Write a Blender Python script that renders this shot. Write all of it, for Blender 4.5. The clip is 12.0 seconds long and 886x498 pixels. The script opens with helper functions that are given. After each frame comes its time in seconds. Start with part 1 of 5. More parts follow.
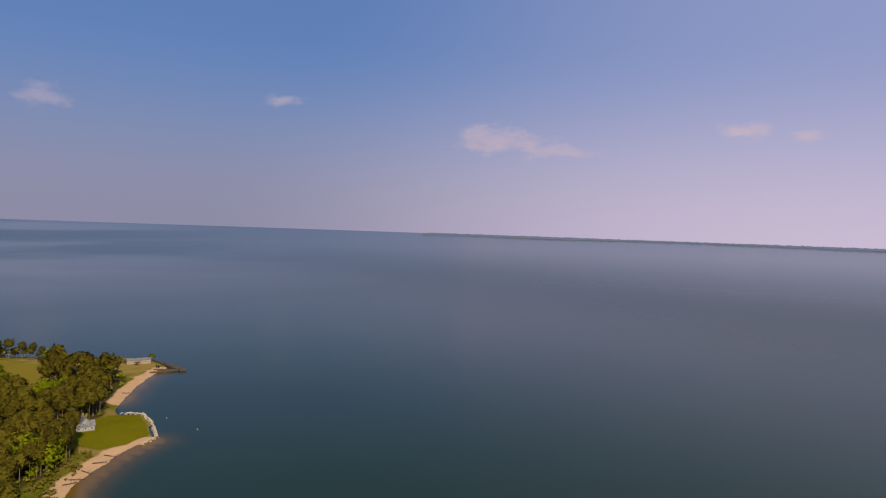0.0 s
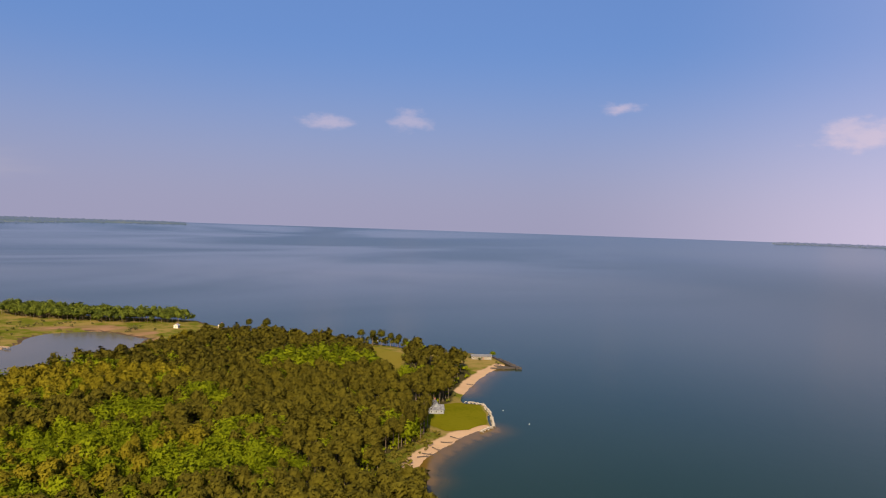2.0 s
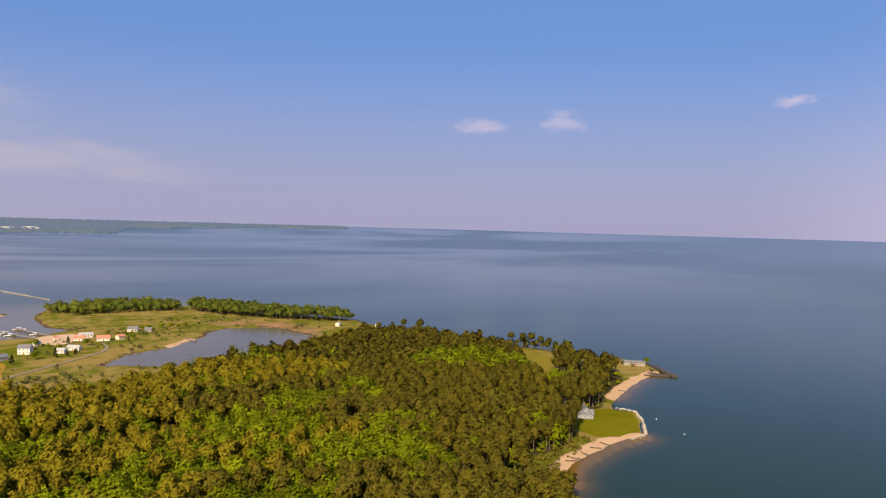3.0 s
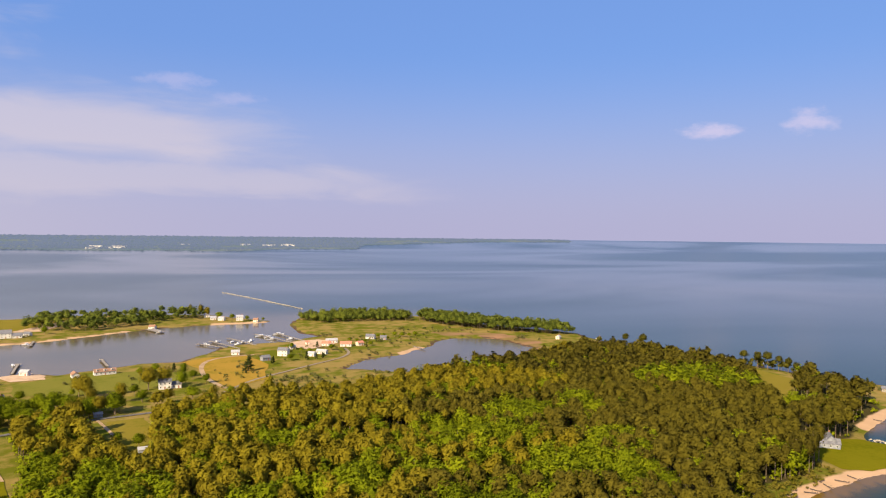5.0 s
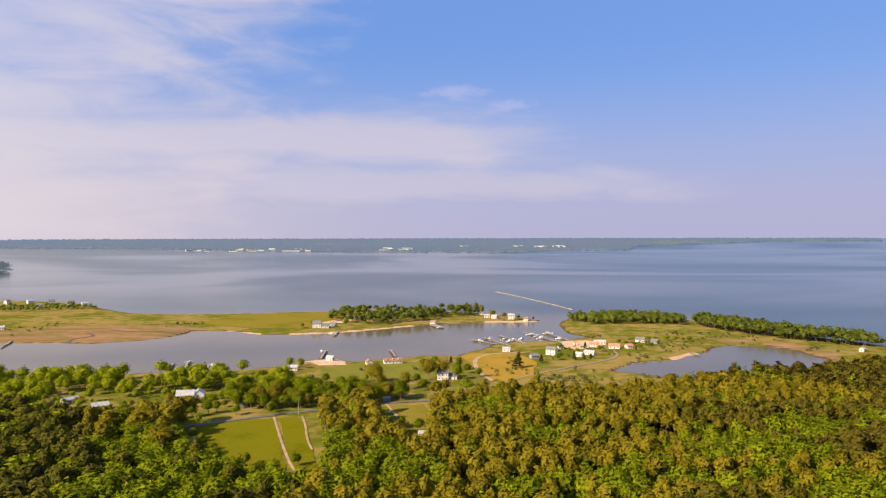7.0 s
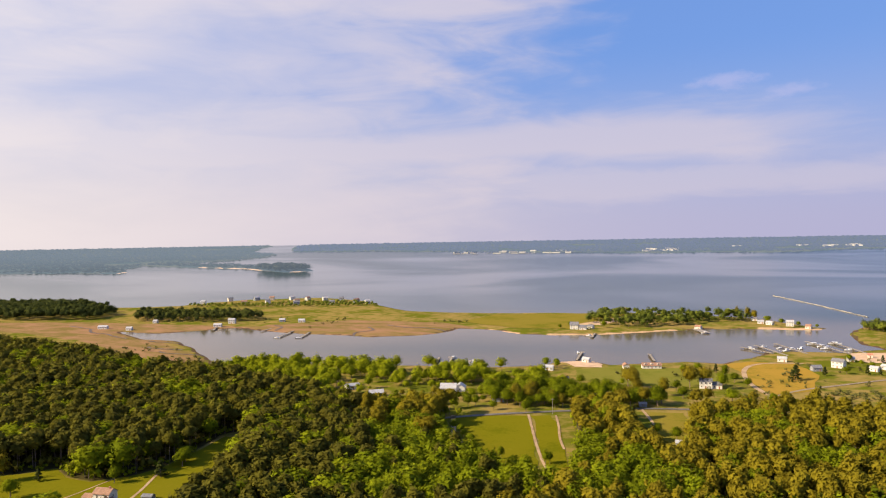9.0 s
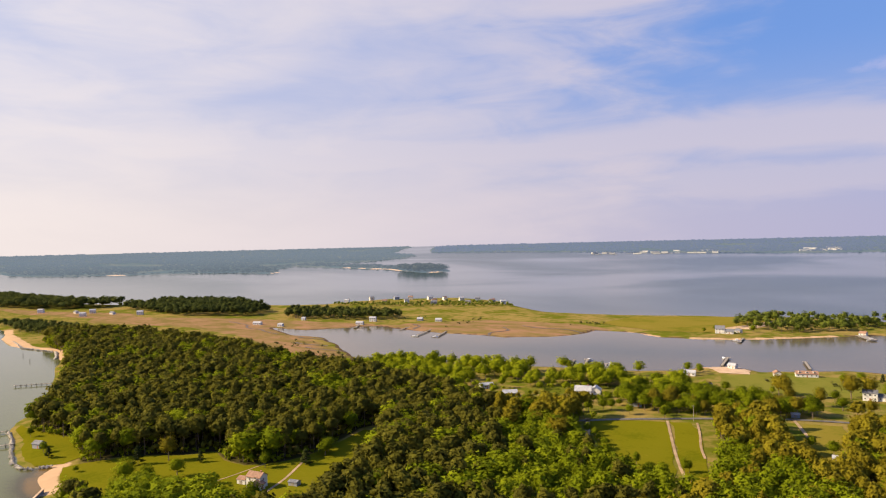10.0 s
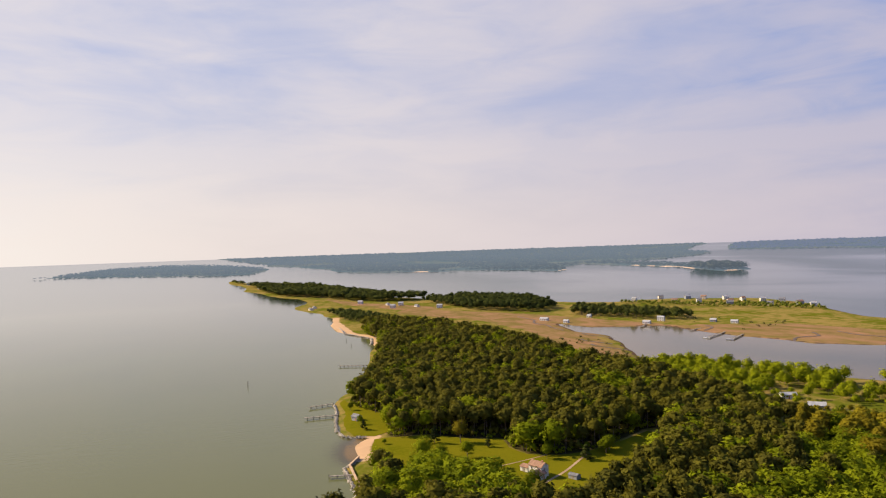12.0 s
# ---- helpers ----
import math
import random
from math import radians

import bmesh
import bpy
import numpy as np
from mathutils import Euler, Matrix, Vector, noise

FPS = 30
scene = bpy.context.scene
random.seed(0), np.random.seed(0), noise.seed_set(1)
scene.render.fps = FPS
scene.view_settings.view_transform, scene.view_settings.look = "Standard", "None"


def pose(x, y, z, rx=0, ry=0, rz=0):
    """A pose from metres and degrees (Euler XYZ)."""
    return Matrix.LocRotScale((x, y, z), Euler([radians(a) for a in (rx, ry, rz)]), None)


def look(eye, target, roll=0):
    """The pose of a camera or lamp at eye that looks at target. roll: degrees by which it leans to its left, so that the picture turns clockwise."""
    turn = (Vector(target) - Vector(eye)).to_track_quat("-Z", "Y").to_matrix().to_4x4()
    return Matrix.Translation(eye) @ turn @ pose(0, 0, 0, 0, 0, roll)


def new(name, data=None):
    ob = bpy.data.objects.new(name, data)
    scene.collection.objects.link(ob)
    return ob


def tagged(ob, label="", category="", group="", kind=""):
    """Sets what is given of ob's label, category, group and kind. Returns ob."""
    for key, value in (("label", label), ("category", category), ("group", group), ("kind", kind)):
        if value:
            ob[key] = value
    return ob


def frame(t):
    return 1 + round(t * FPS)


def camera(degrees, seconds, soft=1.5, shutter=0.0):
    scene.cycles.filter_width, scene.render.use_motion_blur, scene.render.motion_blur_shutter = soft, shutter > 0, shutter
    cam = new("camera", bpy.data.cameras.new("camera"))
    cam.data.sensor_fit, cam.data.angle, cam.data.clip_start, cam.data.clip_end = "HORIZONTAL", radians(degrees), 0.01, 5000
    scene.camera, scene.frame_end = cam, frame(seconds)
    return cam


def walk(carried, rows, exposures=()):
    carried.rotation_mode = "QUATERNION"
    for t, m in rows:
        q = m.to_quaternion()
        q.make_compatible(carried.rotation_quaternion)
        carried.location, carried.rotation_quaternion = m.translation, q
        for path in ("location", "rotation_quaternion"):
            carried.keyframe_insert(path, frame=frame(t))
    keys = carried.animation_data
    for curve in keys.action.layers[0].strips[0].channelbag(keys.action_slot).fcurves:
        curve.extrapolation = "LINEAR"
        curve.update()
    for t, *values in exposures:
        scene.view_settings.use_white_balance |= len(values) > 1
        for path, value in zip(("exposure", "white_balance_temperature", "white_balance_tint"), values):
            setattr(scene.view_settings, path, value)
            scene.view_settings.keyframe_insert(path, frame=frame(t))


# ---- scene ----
# ---------------------------------------------------------------- camera
# rows: seconds, x, y, pan to the left, tilt up, lean
FLIGHT = [
    (0.0, -4.1, 20.5, -68.26, -1.52, 2.00),
    (0.5, -5.4, 18.3, -60.60, -1.54, 2.13),
    (1.0, -6.8, 16.1, -53.90, -1.60, 2.14),
    (1.5, -8.0, 13.8, -47.73, -1.65, 2.05),
    (2.0, -8.9, 11.5, -41.44, -1.75, 1.92),
    (2.5, -9.5, 9.1, -35.03, -1.80, 1.75),
    (3.0, -9.7, 6.8, -29.14, -1.87, 1.57),
    (5.0, -8.8, -1.8, -11.19, -1.10, 0.59),
    (5.5, -8.2, -3.4, -5.44, -0.96, 0.55),
    (6.0, -7.2, -4.5, 0.41, -1.01, 0.35),
    (6.5, -6.0, -5.2, 5.62, -1.08, 0.10),
    (7.0, -4.5, -5.5, 10.59, -1.11, -0.12),
    (9.0, 2.2, -5.7, 31.57, -0.79, -1.01),
    (9.5, 4.0, -5.7, 36.95, -0.66, -1.22),
    (10.0, 5.9, -5.5, 42.65, -0.52, -1.36),
    (10.5, 7.6, -5.3, 47.42, -0.38, -1.45),
    (11.0, 9.3, -4.9, 53.06, -0.31, -1.60),
    (11.5, 10.9, -4.5, 59.20, -0.21, -1.76),
    (12.0, 12.5, -4.1, 65.71, -0.06, -1.96),
]
EYE = 120.0
cam = camera(64.2, 12.0, soft=1.15)
walk(cam, [(t, pose(x, y, EYE, 0, 0, pan) @ pose(0, 0, 0, 90 + tilt) @ pose(0, 0, 0, 0, 0, lean))
           for t, x, y, pan, tilt, lean in FLIGHT],
     exposures=[(0.0, 0.20), (1.0, 0.40), (2.5, 0.66), (5.5, 1.0), (7.5, 1.0), (10.8, 0.90), (12.0, 0.78)])

# ---------------------------------------------------------------- sun and sky
SUN_PAN, SUN_UP = 136.0, 34.0          # degrees to the left of +y, and above the horizon
sun_way = Vector((-math.sin(radians(SUN_PAN)) * math.cos(radians(SUN_UP)),
                  math.cos(radians(SUN_PAN)) * math.cos(radians(SUN_UP)), math.sin(radians(SUN_UP))))
sun = new("sun", bpy.data.lights.new("sun", "SUN"))
sun.data.energy, sun.data.angle, sun.data.color = 5.0, radians(0.6), (1.0, 0.81, 0.52)
sun.matrix_world = look(sun_way * 900, (0, 0, 0))


class Nodes:
    """A short way of writing node trees."""

    def __init__(self, tree):
        self.tree = tree
        tree.nodes.clear()

    def add(self, kind, inputs=None, operation="", blend="", attribute=""):
        n = self.tree.nodes.new(kind)
        if operation:
            n.operation = operation
        if blend:
            n.data_type, n.blend_type = "RGBA", blend
        if attribute:
            n.attribute_name = attribute
        for k, v in (inputs or {}).items():
            self.put(n.inputs[k], v)
        return n

    def put(self, socket, v):
        if isinstance(v, bpy.types.NodeSocket):
            self.tree.links.new(v, socket)
        elif isinstance(v, bpy.types.Node):
            self.tree.links.new(v.outputs[0], socket)
        else:
            socket.default_value = v

    def math(self, op, a, b=0.0, c=0.0):
        return self.add("ShaderNodeMath", {0: a, 1: b, 2: c}, operation=op).outputs[0]

    def step(self, v, lo, hi, a=0.0, b=1.0):
        m = self.add("ShaderNodeMapRange", {0: v, 1: lo, 2: hi, 3: a, 4: b})
        m.interpolation_type = "SMOOTHSTEP"
        return m.outputs[0]

    def mix(self, f, a, b, blend="MIX"):
        n = self.add("ShaderNodeMix", blend=blend)
        self.put(n.inputs[0], f), self.put(n.inputs[6], a), self.put(n.inputs[7], b)
        return n.outputs[2]

    def noise(self, v, scale, detail=4.0, rough=0.55, distort=0.0):
        return self.add("ShaderNodeTexNoise", {"Vector": v, "Scale": scale, "Detail": detail, "Roughness": rough, "Distortion": distort}).outputs[0]

    def scaled(self, v, s):
        return self.add("ShaderNodeMapping", {0: v, 3: s}).outputs[0]


def rgb(r, g, b):
    return (r, g, b, 1.0)


def sky_dir(pan, up):
    return (-math.sin(radians(pan)) * math.cos(radians(up)), math.cos(radians(pan)) * math.cos(radians(up)), math.sin(radians(up)))


world = bpy.data.worlds.new("world")
scene.world = world
world.use_nodes = True
n = Nodes(world.node_tree)
sky = n.add("ShaderNodeTexSky")
sky.sky_type, sky.sun_disc, sky.sun_elevation, sky.sun_rotation = "NISHITA", False, radians(SUN_UP), radians(-SUN_PAN)
sky.air_density, sky.dust_density, sky.ozone_density = 1.0, 1.6, 1.5
way = n.add("ShaderNodeTexCoord").outputs["Generated"]
xyz = n.add("ShaderNodeSeparateXYZ", {0: way})
up = xyz.outputs[2]
toward = n.math("ADD", n.add("ShaderNodeVectorMath", {0: way, 1: tuple(sun_way)}, operation="DOT_PRODUCT").outputs["Value"], 0.0)
# thin haze above the horizon, paler and warmer towards the sun, pink away from it
haze_colour = n.mix(n.step(toward, -0.70, 0.70), rgb(4.3, 4.0, 5.5), rgb(8.2, 7.1, 6.2))
east = n.add("ShaderNodeVectorMath", {0: way, 1: sky_dir(-118, 0)}, operation="DOT_PRODUCT").outputs["Value"]
haze_colour = n.mix(n.step(east, 0.35, 1.0), haze_colour, rgb(9.2, 7.7, 9.7))
glow = n.add("ShaderNodeVectorMath", {0: way, 1: sky_dir(122, 8)}, operation="DOT_PRODUCT").outputs["Value"]
haze_colour = n.mix(n.step(glow, 0.72, 1.0), haze_colour, rgb(11.5, 10.6, 9.2))
haze = n.math("MULTIPLY", n.step(up, 0.26, -0.02), 0.88)
upper = n.mix(n.math("MULTIPLY", n.step(east, 0.45, 1.0), 0.62), n.mix(0.7, sky, rgb(1.45, 3.0, 7.5)), rgb(5.8, 6.0, 9.4))
base = n.mix(haze, upper, haze_colour)
# soft veils of high cloud over the creek and the western bay
veil = n.noise(n.scaled(way, (1.3, 1.3, 5.0)), 1.7, 4.0, 0.50, 0.7)
wisp = n.noise(n.scaled(way, (2.2, 2.2, 9.0)), 2.6, 5.0, 0.58, 0.5)
west = n.add("ShaderNodeVectorMath", {0: way, 1: sky_dir(80, 10)}, operation="DOT_PRODUCT").outputs["Value"]
cover = n.math("ADD", n.math("MULTIPLY", veil, 0.60), n.math("MULTIPLY", wisp, 0.40))
ragged = n.math("ADD", west, n.math("MULTIPLY", n.math("SUBTRACT", cover, 0.5), 0.9))
bank = n.math("MULTIPLY", n.step(cover, 0.28, 0.66, 0.50, 1.0), n.step(ragged, 0.48, 0.74))
beyond = n.add("ShaderNodeVectorMath", {0: way, 1: sky_dir(122, 16)}, operation="DOT_PRODUCT").outputs["Value"]
bank = n.math("MAXIMUM", n.math("MULTIPLY", bank, 0.74), n.math("MULTIPLY", n.step(beyond, 0.70, 0.99), 0.60))
# a long low streak of cloud, breaking off over the creek mouth, and a fainter one below it


def streak(height, half, pan, strong):
    off = n.math("SUBTRACT", up, n.math("ADD", height - 0.03, n.math("MULTIPLY", veil, 0.06)))
    band = n.step(n.math("ADD", n.math("ABSOLUTE", off), n.math("MULTIPLY", n.math("SUBTRACT", 0.5, wisp), 0.05)), half, half * 0.25)
    along_it = n.add("ShaderNodeVectorMath", {0: way, 1: sky_dir(80, 8)}, operation="DOT_PRODUCT").outputs["Value"]
    end = math.cos(radians(80 - pan))
    reach = n.step(n.math("ADD", along_it, n.math("MULTIPLY", n.math("SUBTRACT", wisp, 0.5), 0.3)), end - 0.10, end + 0.16)
    return n.math("MULTIPLY", n.math("MULTIPLY", band, reach), strong)


bank = n.math("MAXIMUM", bank, streak(0.130, 0.050, 4.0, 0.62))
bank = n.math("MAXIMUM", bank, streak(0.072, 0.028, -8.0, 0.40))
cloud_colour = n.mix(n.step(toward, -0.3, 0.75), rgb(6.3, 5.5, 6.0), rgb(9.2, 8.15, 7.5))
base = n.mix(bank, base, cloud_colour)
# small fair-weather puffs low over the sea
fine = n.noise(n.scaled(way, (1.0, 1.0, 2.2)), 26.0, 5.0, 0.6)
for pan, height, wide, tall, strong in ((-55.4, 9.7, 1.9, 0.55, 0.55), (-38.4, 8.5, 1.8, 0.95, 0.4), (-32.0, 8.1, 2.2, 0.6, 0.45), (-72.4, 7.4, 4.2, 1.3, 0.60),
                                        (-77.0, 6.6, 3.6, 0.6, 0.5), (-91.0, 8.0, 1.9, 0.7, 0.8), (-95.0, 7.7, 1.2, 0.5, 0.6), (9.6, 11.4, 2.4, 0.6, 0.22), (5.2, 10.3, 2.2, 0.5, 0.18)):
    side = (math.cos(radians(pan)), math.sin(radians(pan)), 0)
    a = n.add("ShaderNodeVectorMath", {0: way, 1: side}, operation="DOT_PRODUCT").outputs["Value"]
    a = n.math("DIVIDE", a, math.sin(radians(wide)))
    b = n.math("DIVIDE", n.math("SUBTRACT", up, math.sin(radians(height))), math.sin(radians(tall)))
    far = n.math("SQRT", n.math("ADD", n.math("MULTIPLY", a, a), n.math("MULTIPLY", b, b)))
    far = n.math("ADD", far, n.math("MULTIPLY", n.math("SUBTRACT", fine, 0.5), 2.4))
    ahead = n.step(n.add("ShaderNodeVectorMath", {0: way, 1: sky_dir(pan, height)}, operation="DOT_PRODUCT").outputs["Value"], 0.6, 0.8)
    puff = n.math("MULTIPLY", n.math("MULTIPLY", n.step(far, 1.15, 0.1), strong * 0.85), ahead)
    base = n.mix(puff, base, rgb(8.9, 6.9, 7.7))
n.add("ShaderNodeOutputWorld", {0: n.add("ShaderNodeBackground", {0: base, 1: 0.059})})

# ---------------------------------------------------------------- materials


def material(name):
    m = bpy.data.materials.new(name)
    m.use_nodes = True
    return m, Nodes(m.node_tree)


def finish(n, colour, rough=0.8, bump=None, strength=0.3, distance=0.1, metal=0.0, gloss=0.5, ior=1.5):
    p = n.add("ShaderNodeBsdfPrincipled", {"Base Color": colour, "Roughness": rough, "Metallic": metal, "Specular IOR Level": gloss, "IOR": ior})
    if bump is not None:
        n.put(p.inputs["Normal"], n.add("ShaderNodeBump", {"Height": bump, "Strength": strength, "Distance": distance}))
    n.add("ShaderNodeOutputMaterial", {0: p})
    return p


def place(n):
    return n.add("ShaderNodeNewGeometry").outputs["Position"]


def plain(name, a, b, scale=1.5, rough=0.7, metal=0.0, bump=0.2):
    """Paint, timber or stone: two tones in stains and in grain, with fine relief."""
    m, n = material(name)
    v = place(n)
    stain, grain = n.noise(v, scale, 5.0), n.noise(v, scale * 9, 3.0)
    t = n.math("ADD", n.math("MULTIPLY", stain, 0.7), n.math("MULTIPLY", grain, 0.3))
    finish(n, n.mix(n.step(t, 0.35, 0.65), rgb(*a), rgb(*b)), rough, grain, bump, 0.05, metal=metal)
    return m


def foliage(name, dark, mid, light, clump=0.35, through_light=0.46, glow=None):
    m, n = material(name)
    v = place(n)
    tone = n.add("ShaderNodeAttribute", attribute="tone").outputs["Fac"]
    isle = n.add("ShaderNodeNewGeometry").outputs["Random Per Island"]
    lot = n.add("ShaderNodeObjectInfo").outputs["Random"]
    t = n.math("ADD", n.math("MULTIPLY", n.noise(v, clump, 4.0, 0.65), 0.48), n.math("MULTIPLY", n.math("ADD", tone, lot), 0.42))
    t = n.math("ADD", t, n.math("MULTIPLY", isle, 0.24))
    c = n.mix(n.step(t, 0.30, 0.62), rgb(*dark), rgb(*mid))
    c = n.mix(n.step(t, 0.60, 0.98), c, rgb(*light))
    leaf = n.noise(v, 2.6, 3.0, 0.7)
    # leaves are lit by the rounded form of their bough
    form = n.add("ShaderNodeAttribute", attribute="bough").outputs["Vector"]
    turned = n.add("ShaderNodeVectorTransform", {0: form})
    turned.vector_type, turned.convert_from, turned.convert_to = "NORMAL", "OBJECT", "WORLD"
    own = n.add("ShaderNodeNewGeometry").outputs["Normal"]
    both = n.add("ShaderNodeVectorMath", {0: n.add("ShaderNodeVectorMath", {0: turned, 1: (2.6, 2.6, 2.6)}, operation="MULTIPLY"), 1: own}, operation="ADD")
    rounded = n.add("ShaderNodeVectorMath", {0: both}, operation="NORMALIZE")
    normal = n.add("ShaderNodeBump", {"Height": leaf, "Strength": 0.3, "Distance": 0.3, "Normal": rounded})
    p = n.add("ShaderNodeBsdfPrincipled", {"Base Color": c, "Roughness": 0.9, "Specular IOR Level": 0.05, "Normal": normal})
    # painted haze: with distance the leaf colour fades out and emission takes over
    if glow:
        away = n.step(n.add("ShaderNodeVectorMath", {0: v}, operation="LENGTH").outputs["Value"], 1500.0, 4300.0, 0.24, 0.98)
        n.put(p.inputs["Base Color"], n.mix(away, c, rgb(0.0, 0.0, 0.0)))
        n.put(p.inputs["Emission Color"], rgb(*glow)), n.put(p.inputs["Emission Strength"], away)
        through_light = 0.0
    tr = n.add("ShaderNodeBsdfTranslucent", {"Color": c, "Normal": normal})
    n.add("ShaderNodeOutputMaterial", {0: n.add("ShaderNodeMixShader", {0: through_light, 1: p, 2: tr})})
    return m


PINE = foliage("pine_needles", (0.144, 0.118, 0.009), (0.198, 0.162, 0.011), (0.248, 0.206, 0.014), through_light=0.36)
# PINE made greener, and darkened to stand for backlit western woods
SHADED_GREENPINE = foliage("shaded_green_pine_needles", (0.047, 0.046, 0.008), (0.077, 0.073, 0.010), (0.112, 0.103, 0.012), through_light=0.26)
# PINE made browner, its tone lowered to imitate dimmer light in the east
SHADED_BROWNPINE = foliage("shaded_brown_pine_needles", (0.050, 0.043, 0.006), (0.076, 0.065, 0.008), (0.106, 0.090, 0.010), through_light=0.24)
LEAF = foliage("broad_leaves", (0.096, 0.120, 0.004), (0.174, 0.210, 0.006), (0.262, 0.292, 0.009), through_light=0.44)
HEDGE = foliage("cedar_green", (0.030, 0.042, 0.012), (0.062, 0.078, 0.020), (0.100, 0.115, 0.026))
MIXED = foliage("mixed_leaves", (0.072, 0.098, 0.020), (0.135, 0.165, 0.026), (0.205, 0.235, 0.032))
# far woods: distance haze painted in as blue-grey base colour and emission
HAZED_NEARSHORE = foliage("bay_woods_painted_haze", (0.030, 0.040, 0.038), (0.046, 0.056, 0.050), (0.070, 0.080, 0.062), clump=0.02, glow=(0.104, 0.128, 0.156))
HAZED_FARLEAF = foliage("distant_woods", (0.030, 0.038, 0.042), (0.045, 0.054, 0.056), (0.062, 0.072, 0.070), clump=0.03, glow=(0.104, 0.126, 0.180))
HAZED_EASTLEAF = foliage("woods_in_painted_haze", (0.030, 0.036, 0.044), (0.040, 0.046, 0.056), (0.052, 0.058, 0.066), clump=0.03, glow=(0.150, 0.158, 0.236))
SHRUB = foliage("scrub", (0.06, 0.07, 0.02), (0.12, 0.13, 0.035), (0.19, 0.18, 0.06))
SCRUBGREEN = foliage("slope_scrub", (0.10, 0.095, 0.010), (0.165, 0.150, 0.016), (0.22, 0.185, 0.030))
BARK = plain("bark", (0.10, 0.07, 0.045), (0.22, 0.16, 0.11), 2.0, 0.9, bump=0.5)
WHITE = plain("white_paint", (0.50, 0.48, 0.45), (0.64, 0.62, 0.58), 0.5, 0.6)
CREAM = plain("cream_siding", (0.55, 0.48, 0.38), (0.66, 0.60, 0.50), 0.5, 0.6)
GREYWALL = plain("grey_siding", (0.17, 0.18, 0.21), (0.27, 0.28, 0.31), 0.5, 0.7)
ROOF_BROWN = plain("brown_shingle", (0.20, 0.105, 0.065), (0.30, 0.17, 0.11), 0.9, 0.85, bump=0.5)
ROOF_GREY = plain("grey_shingle", (0.095, 0.095, 0.11), (0.18, 0.18, 0.20), 0.9, 0.85, bump=0.5)
ROOF_PALE = plain("pale_metal_roof", (0.29, 0.29, 0.31), (0.42, 0.41, 0.42), 0.6, 0.45, bump=0.1)
ROOF_RED = plain("red_roof", (0.36, 0.13, 0.08), (0.50, 0.22, 0.14), 0.9, 0.8, bump=0.4)
BRICK = plain("brick_red", (0.24, 0.10, 0.06), (0.36, 0.17, 0.11), 2.5, 0.85)
TIMBER = plain("weathered_timber", (0.17, 0.145, 0.12), (0.32, 0.28, 0.235), 1.6, 0.85)
DARKWOOD = plain("wet_dark_timber", (0.030, 0.024, 0.022), (0.075, 0.06, 0.05), 1.6, 0.7)
STONE = plain("pale_riprap", (0.26, 0.22, 0.18), (0.50, 0.44, 0.37), 0.9, 0.9, bump=0.6)
DIRT = plain("sandy_drive", (0.24, 0.155, 0.08), (0.37, 0.255, 0.145), 0.12, 0.95, bump=0.4)
LANE = plain("worn_grey_lane", (0.17, 0.13, 0.085), (0.24, 0.19, 0.125), 0.3, 0.95, bump=0.3)
ASPHALT = plain("old_asphalt", (0.075, 0.068, 0.060), (0.13, 0.118, 0.105), 0.4, 0.9, bump=0.3)
HULL = plain("white_gelcoat", (0.72, 0.72, 0.72), (0.84, 0.84, 0.84), 0.8, 0.3, bump=0.02)
CARPAINT = plain("dark_car_paint", (0.03, 0.03, 0.035), (0.05, 0.05, 0.06), 0.8, 0.25, bump=0.0)
SANDPILE = plain("bare_sand", (0.38, 0.25, 0.15), (0.52, 0.36, 0.23), 0.25, 0.95, bump=0.4)

GLASS, n = material("window_glass")
finish(n, n.mix(n.noise(place(n), 0.8), rgb(0.02, 0.025, 0.03), rgb(0.05, 0.06, 0.07)), 0.08, gloss=0.7)


def grass(name, dark, mid, dry, scale=0.06, stripe=None):
    m, n = material(name)
    v = place(n)
    big, small = n.noise(v, scale, 5.0, 0.6), n.noise(v, scale * 14, 4.0, 0.65)
    t = n.math("ADD", n.math("MULTIPLY", big, 0.65), n.math("MULTIPLY", small, 0.35))
    c = n.mix(n.step(t, 0.34, 0.52), rgb(*dark), rgb(*mid))
    c = n.mix(n.step(t, 0.56, 0.80), c, rgb(*dry))
    finish(n, c, 1.0, small, 0.6, 0.3, gloss=0.0)
    return m


LAWN = grass("mown_lawn", (0.092, 0.096, 0.004), (0.128, 0.118, 0.006), (0.172, 0.142, 0.014), 0.03)
PASTURE = grass("grazed_pasture", (0.105, 0.115, 0.016), (0.148, 0.142, 0.026), (0.195, 0.160, 0.045), 0.04)
MEADOW = grass("meadow", (0.120, 0.115, 0.012), (0.175, 0.140, 0.022), (0.235, 0.160, 0.045), 0.02)
STRAW = grass("dry_field", (0.17, 0.135, 0.018), (0.28, 0.175, 0.030), (0.34, 0.20, 0.05), 0.03)

# the ground: open grass, with marsh, sand, woodland floor and mud by the plan's zones
GROUND, n = material("ground")
v = place(n)
big, mid, small = n.noise(v, 0.012, 5.0, 0.6), n.noise(v, 0.07, 5.0, 0.65), n.noise(v, 0.8, 4.0, 0.65)


def zone(name, soft=0.35):
    """A zone of the plan, its border frayed by noise."""
    a = n.add("ShaderNodeAttribute", attribute=name).outputs["Fac"]
    a = n.math("ADD", a, n.math("MULTIPLY", n.math("SUBTRACT", mid, 0.5), soft * 2))
    return n.step(a, 0.38, 0.62)


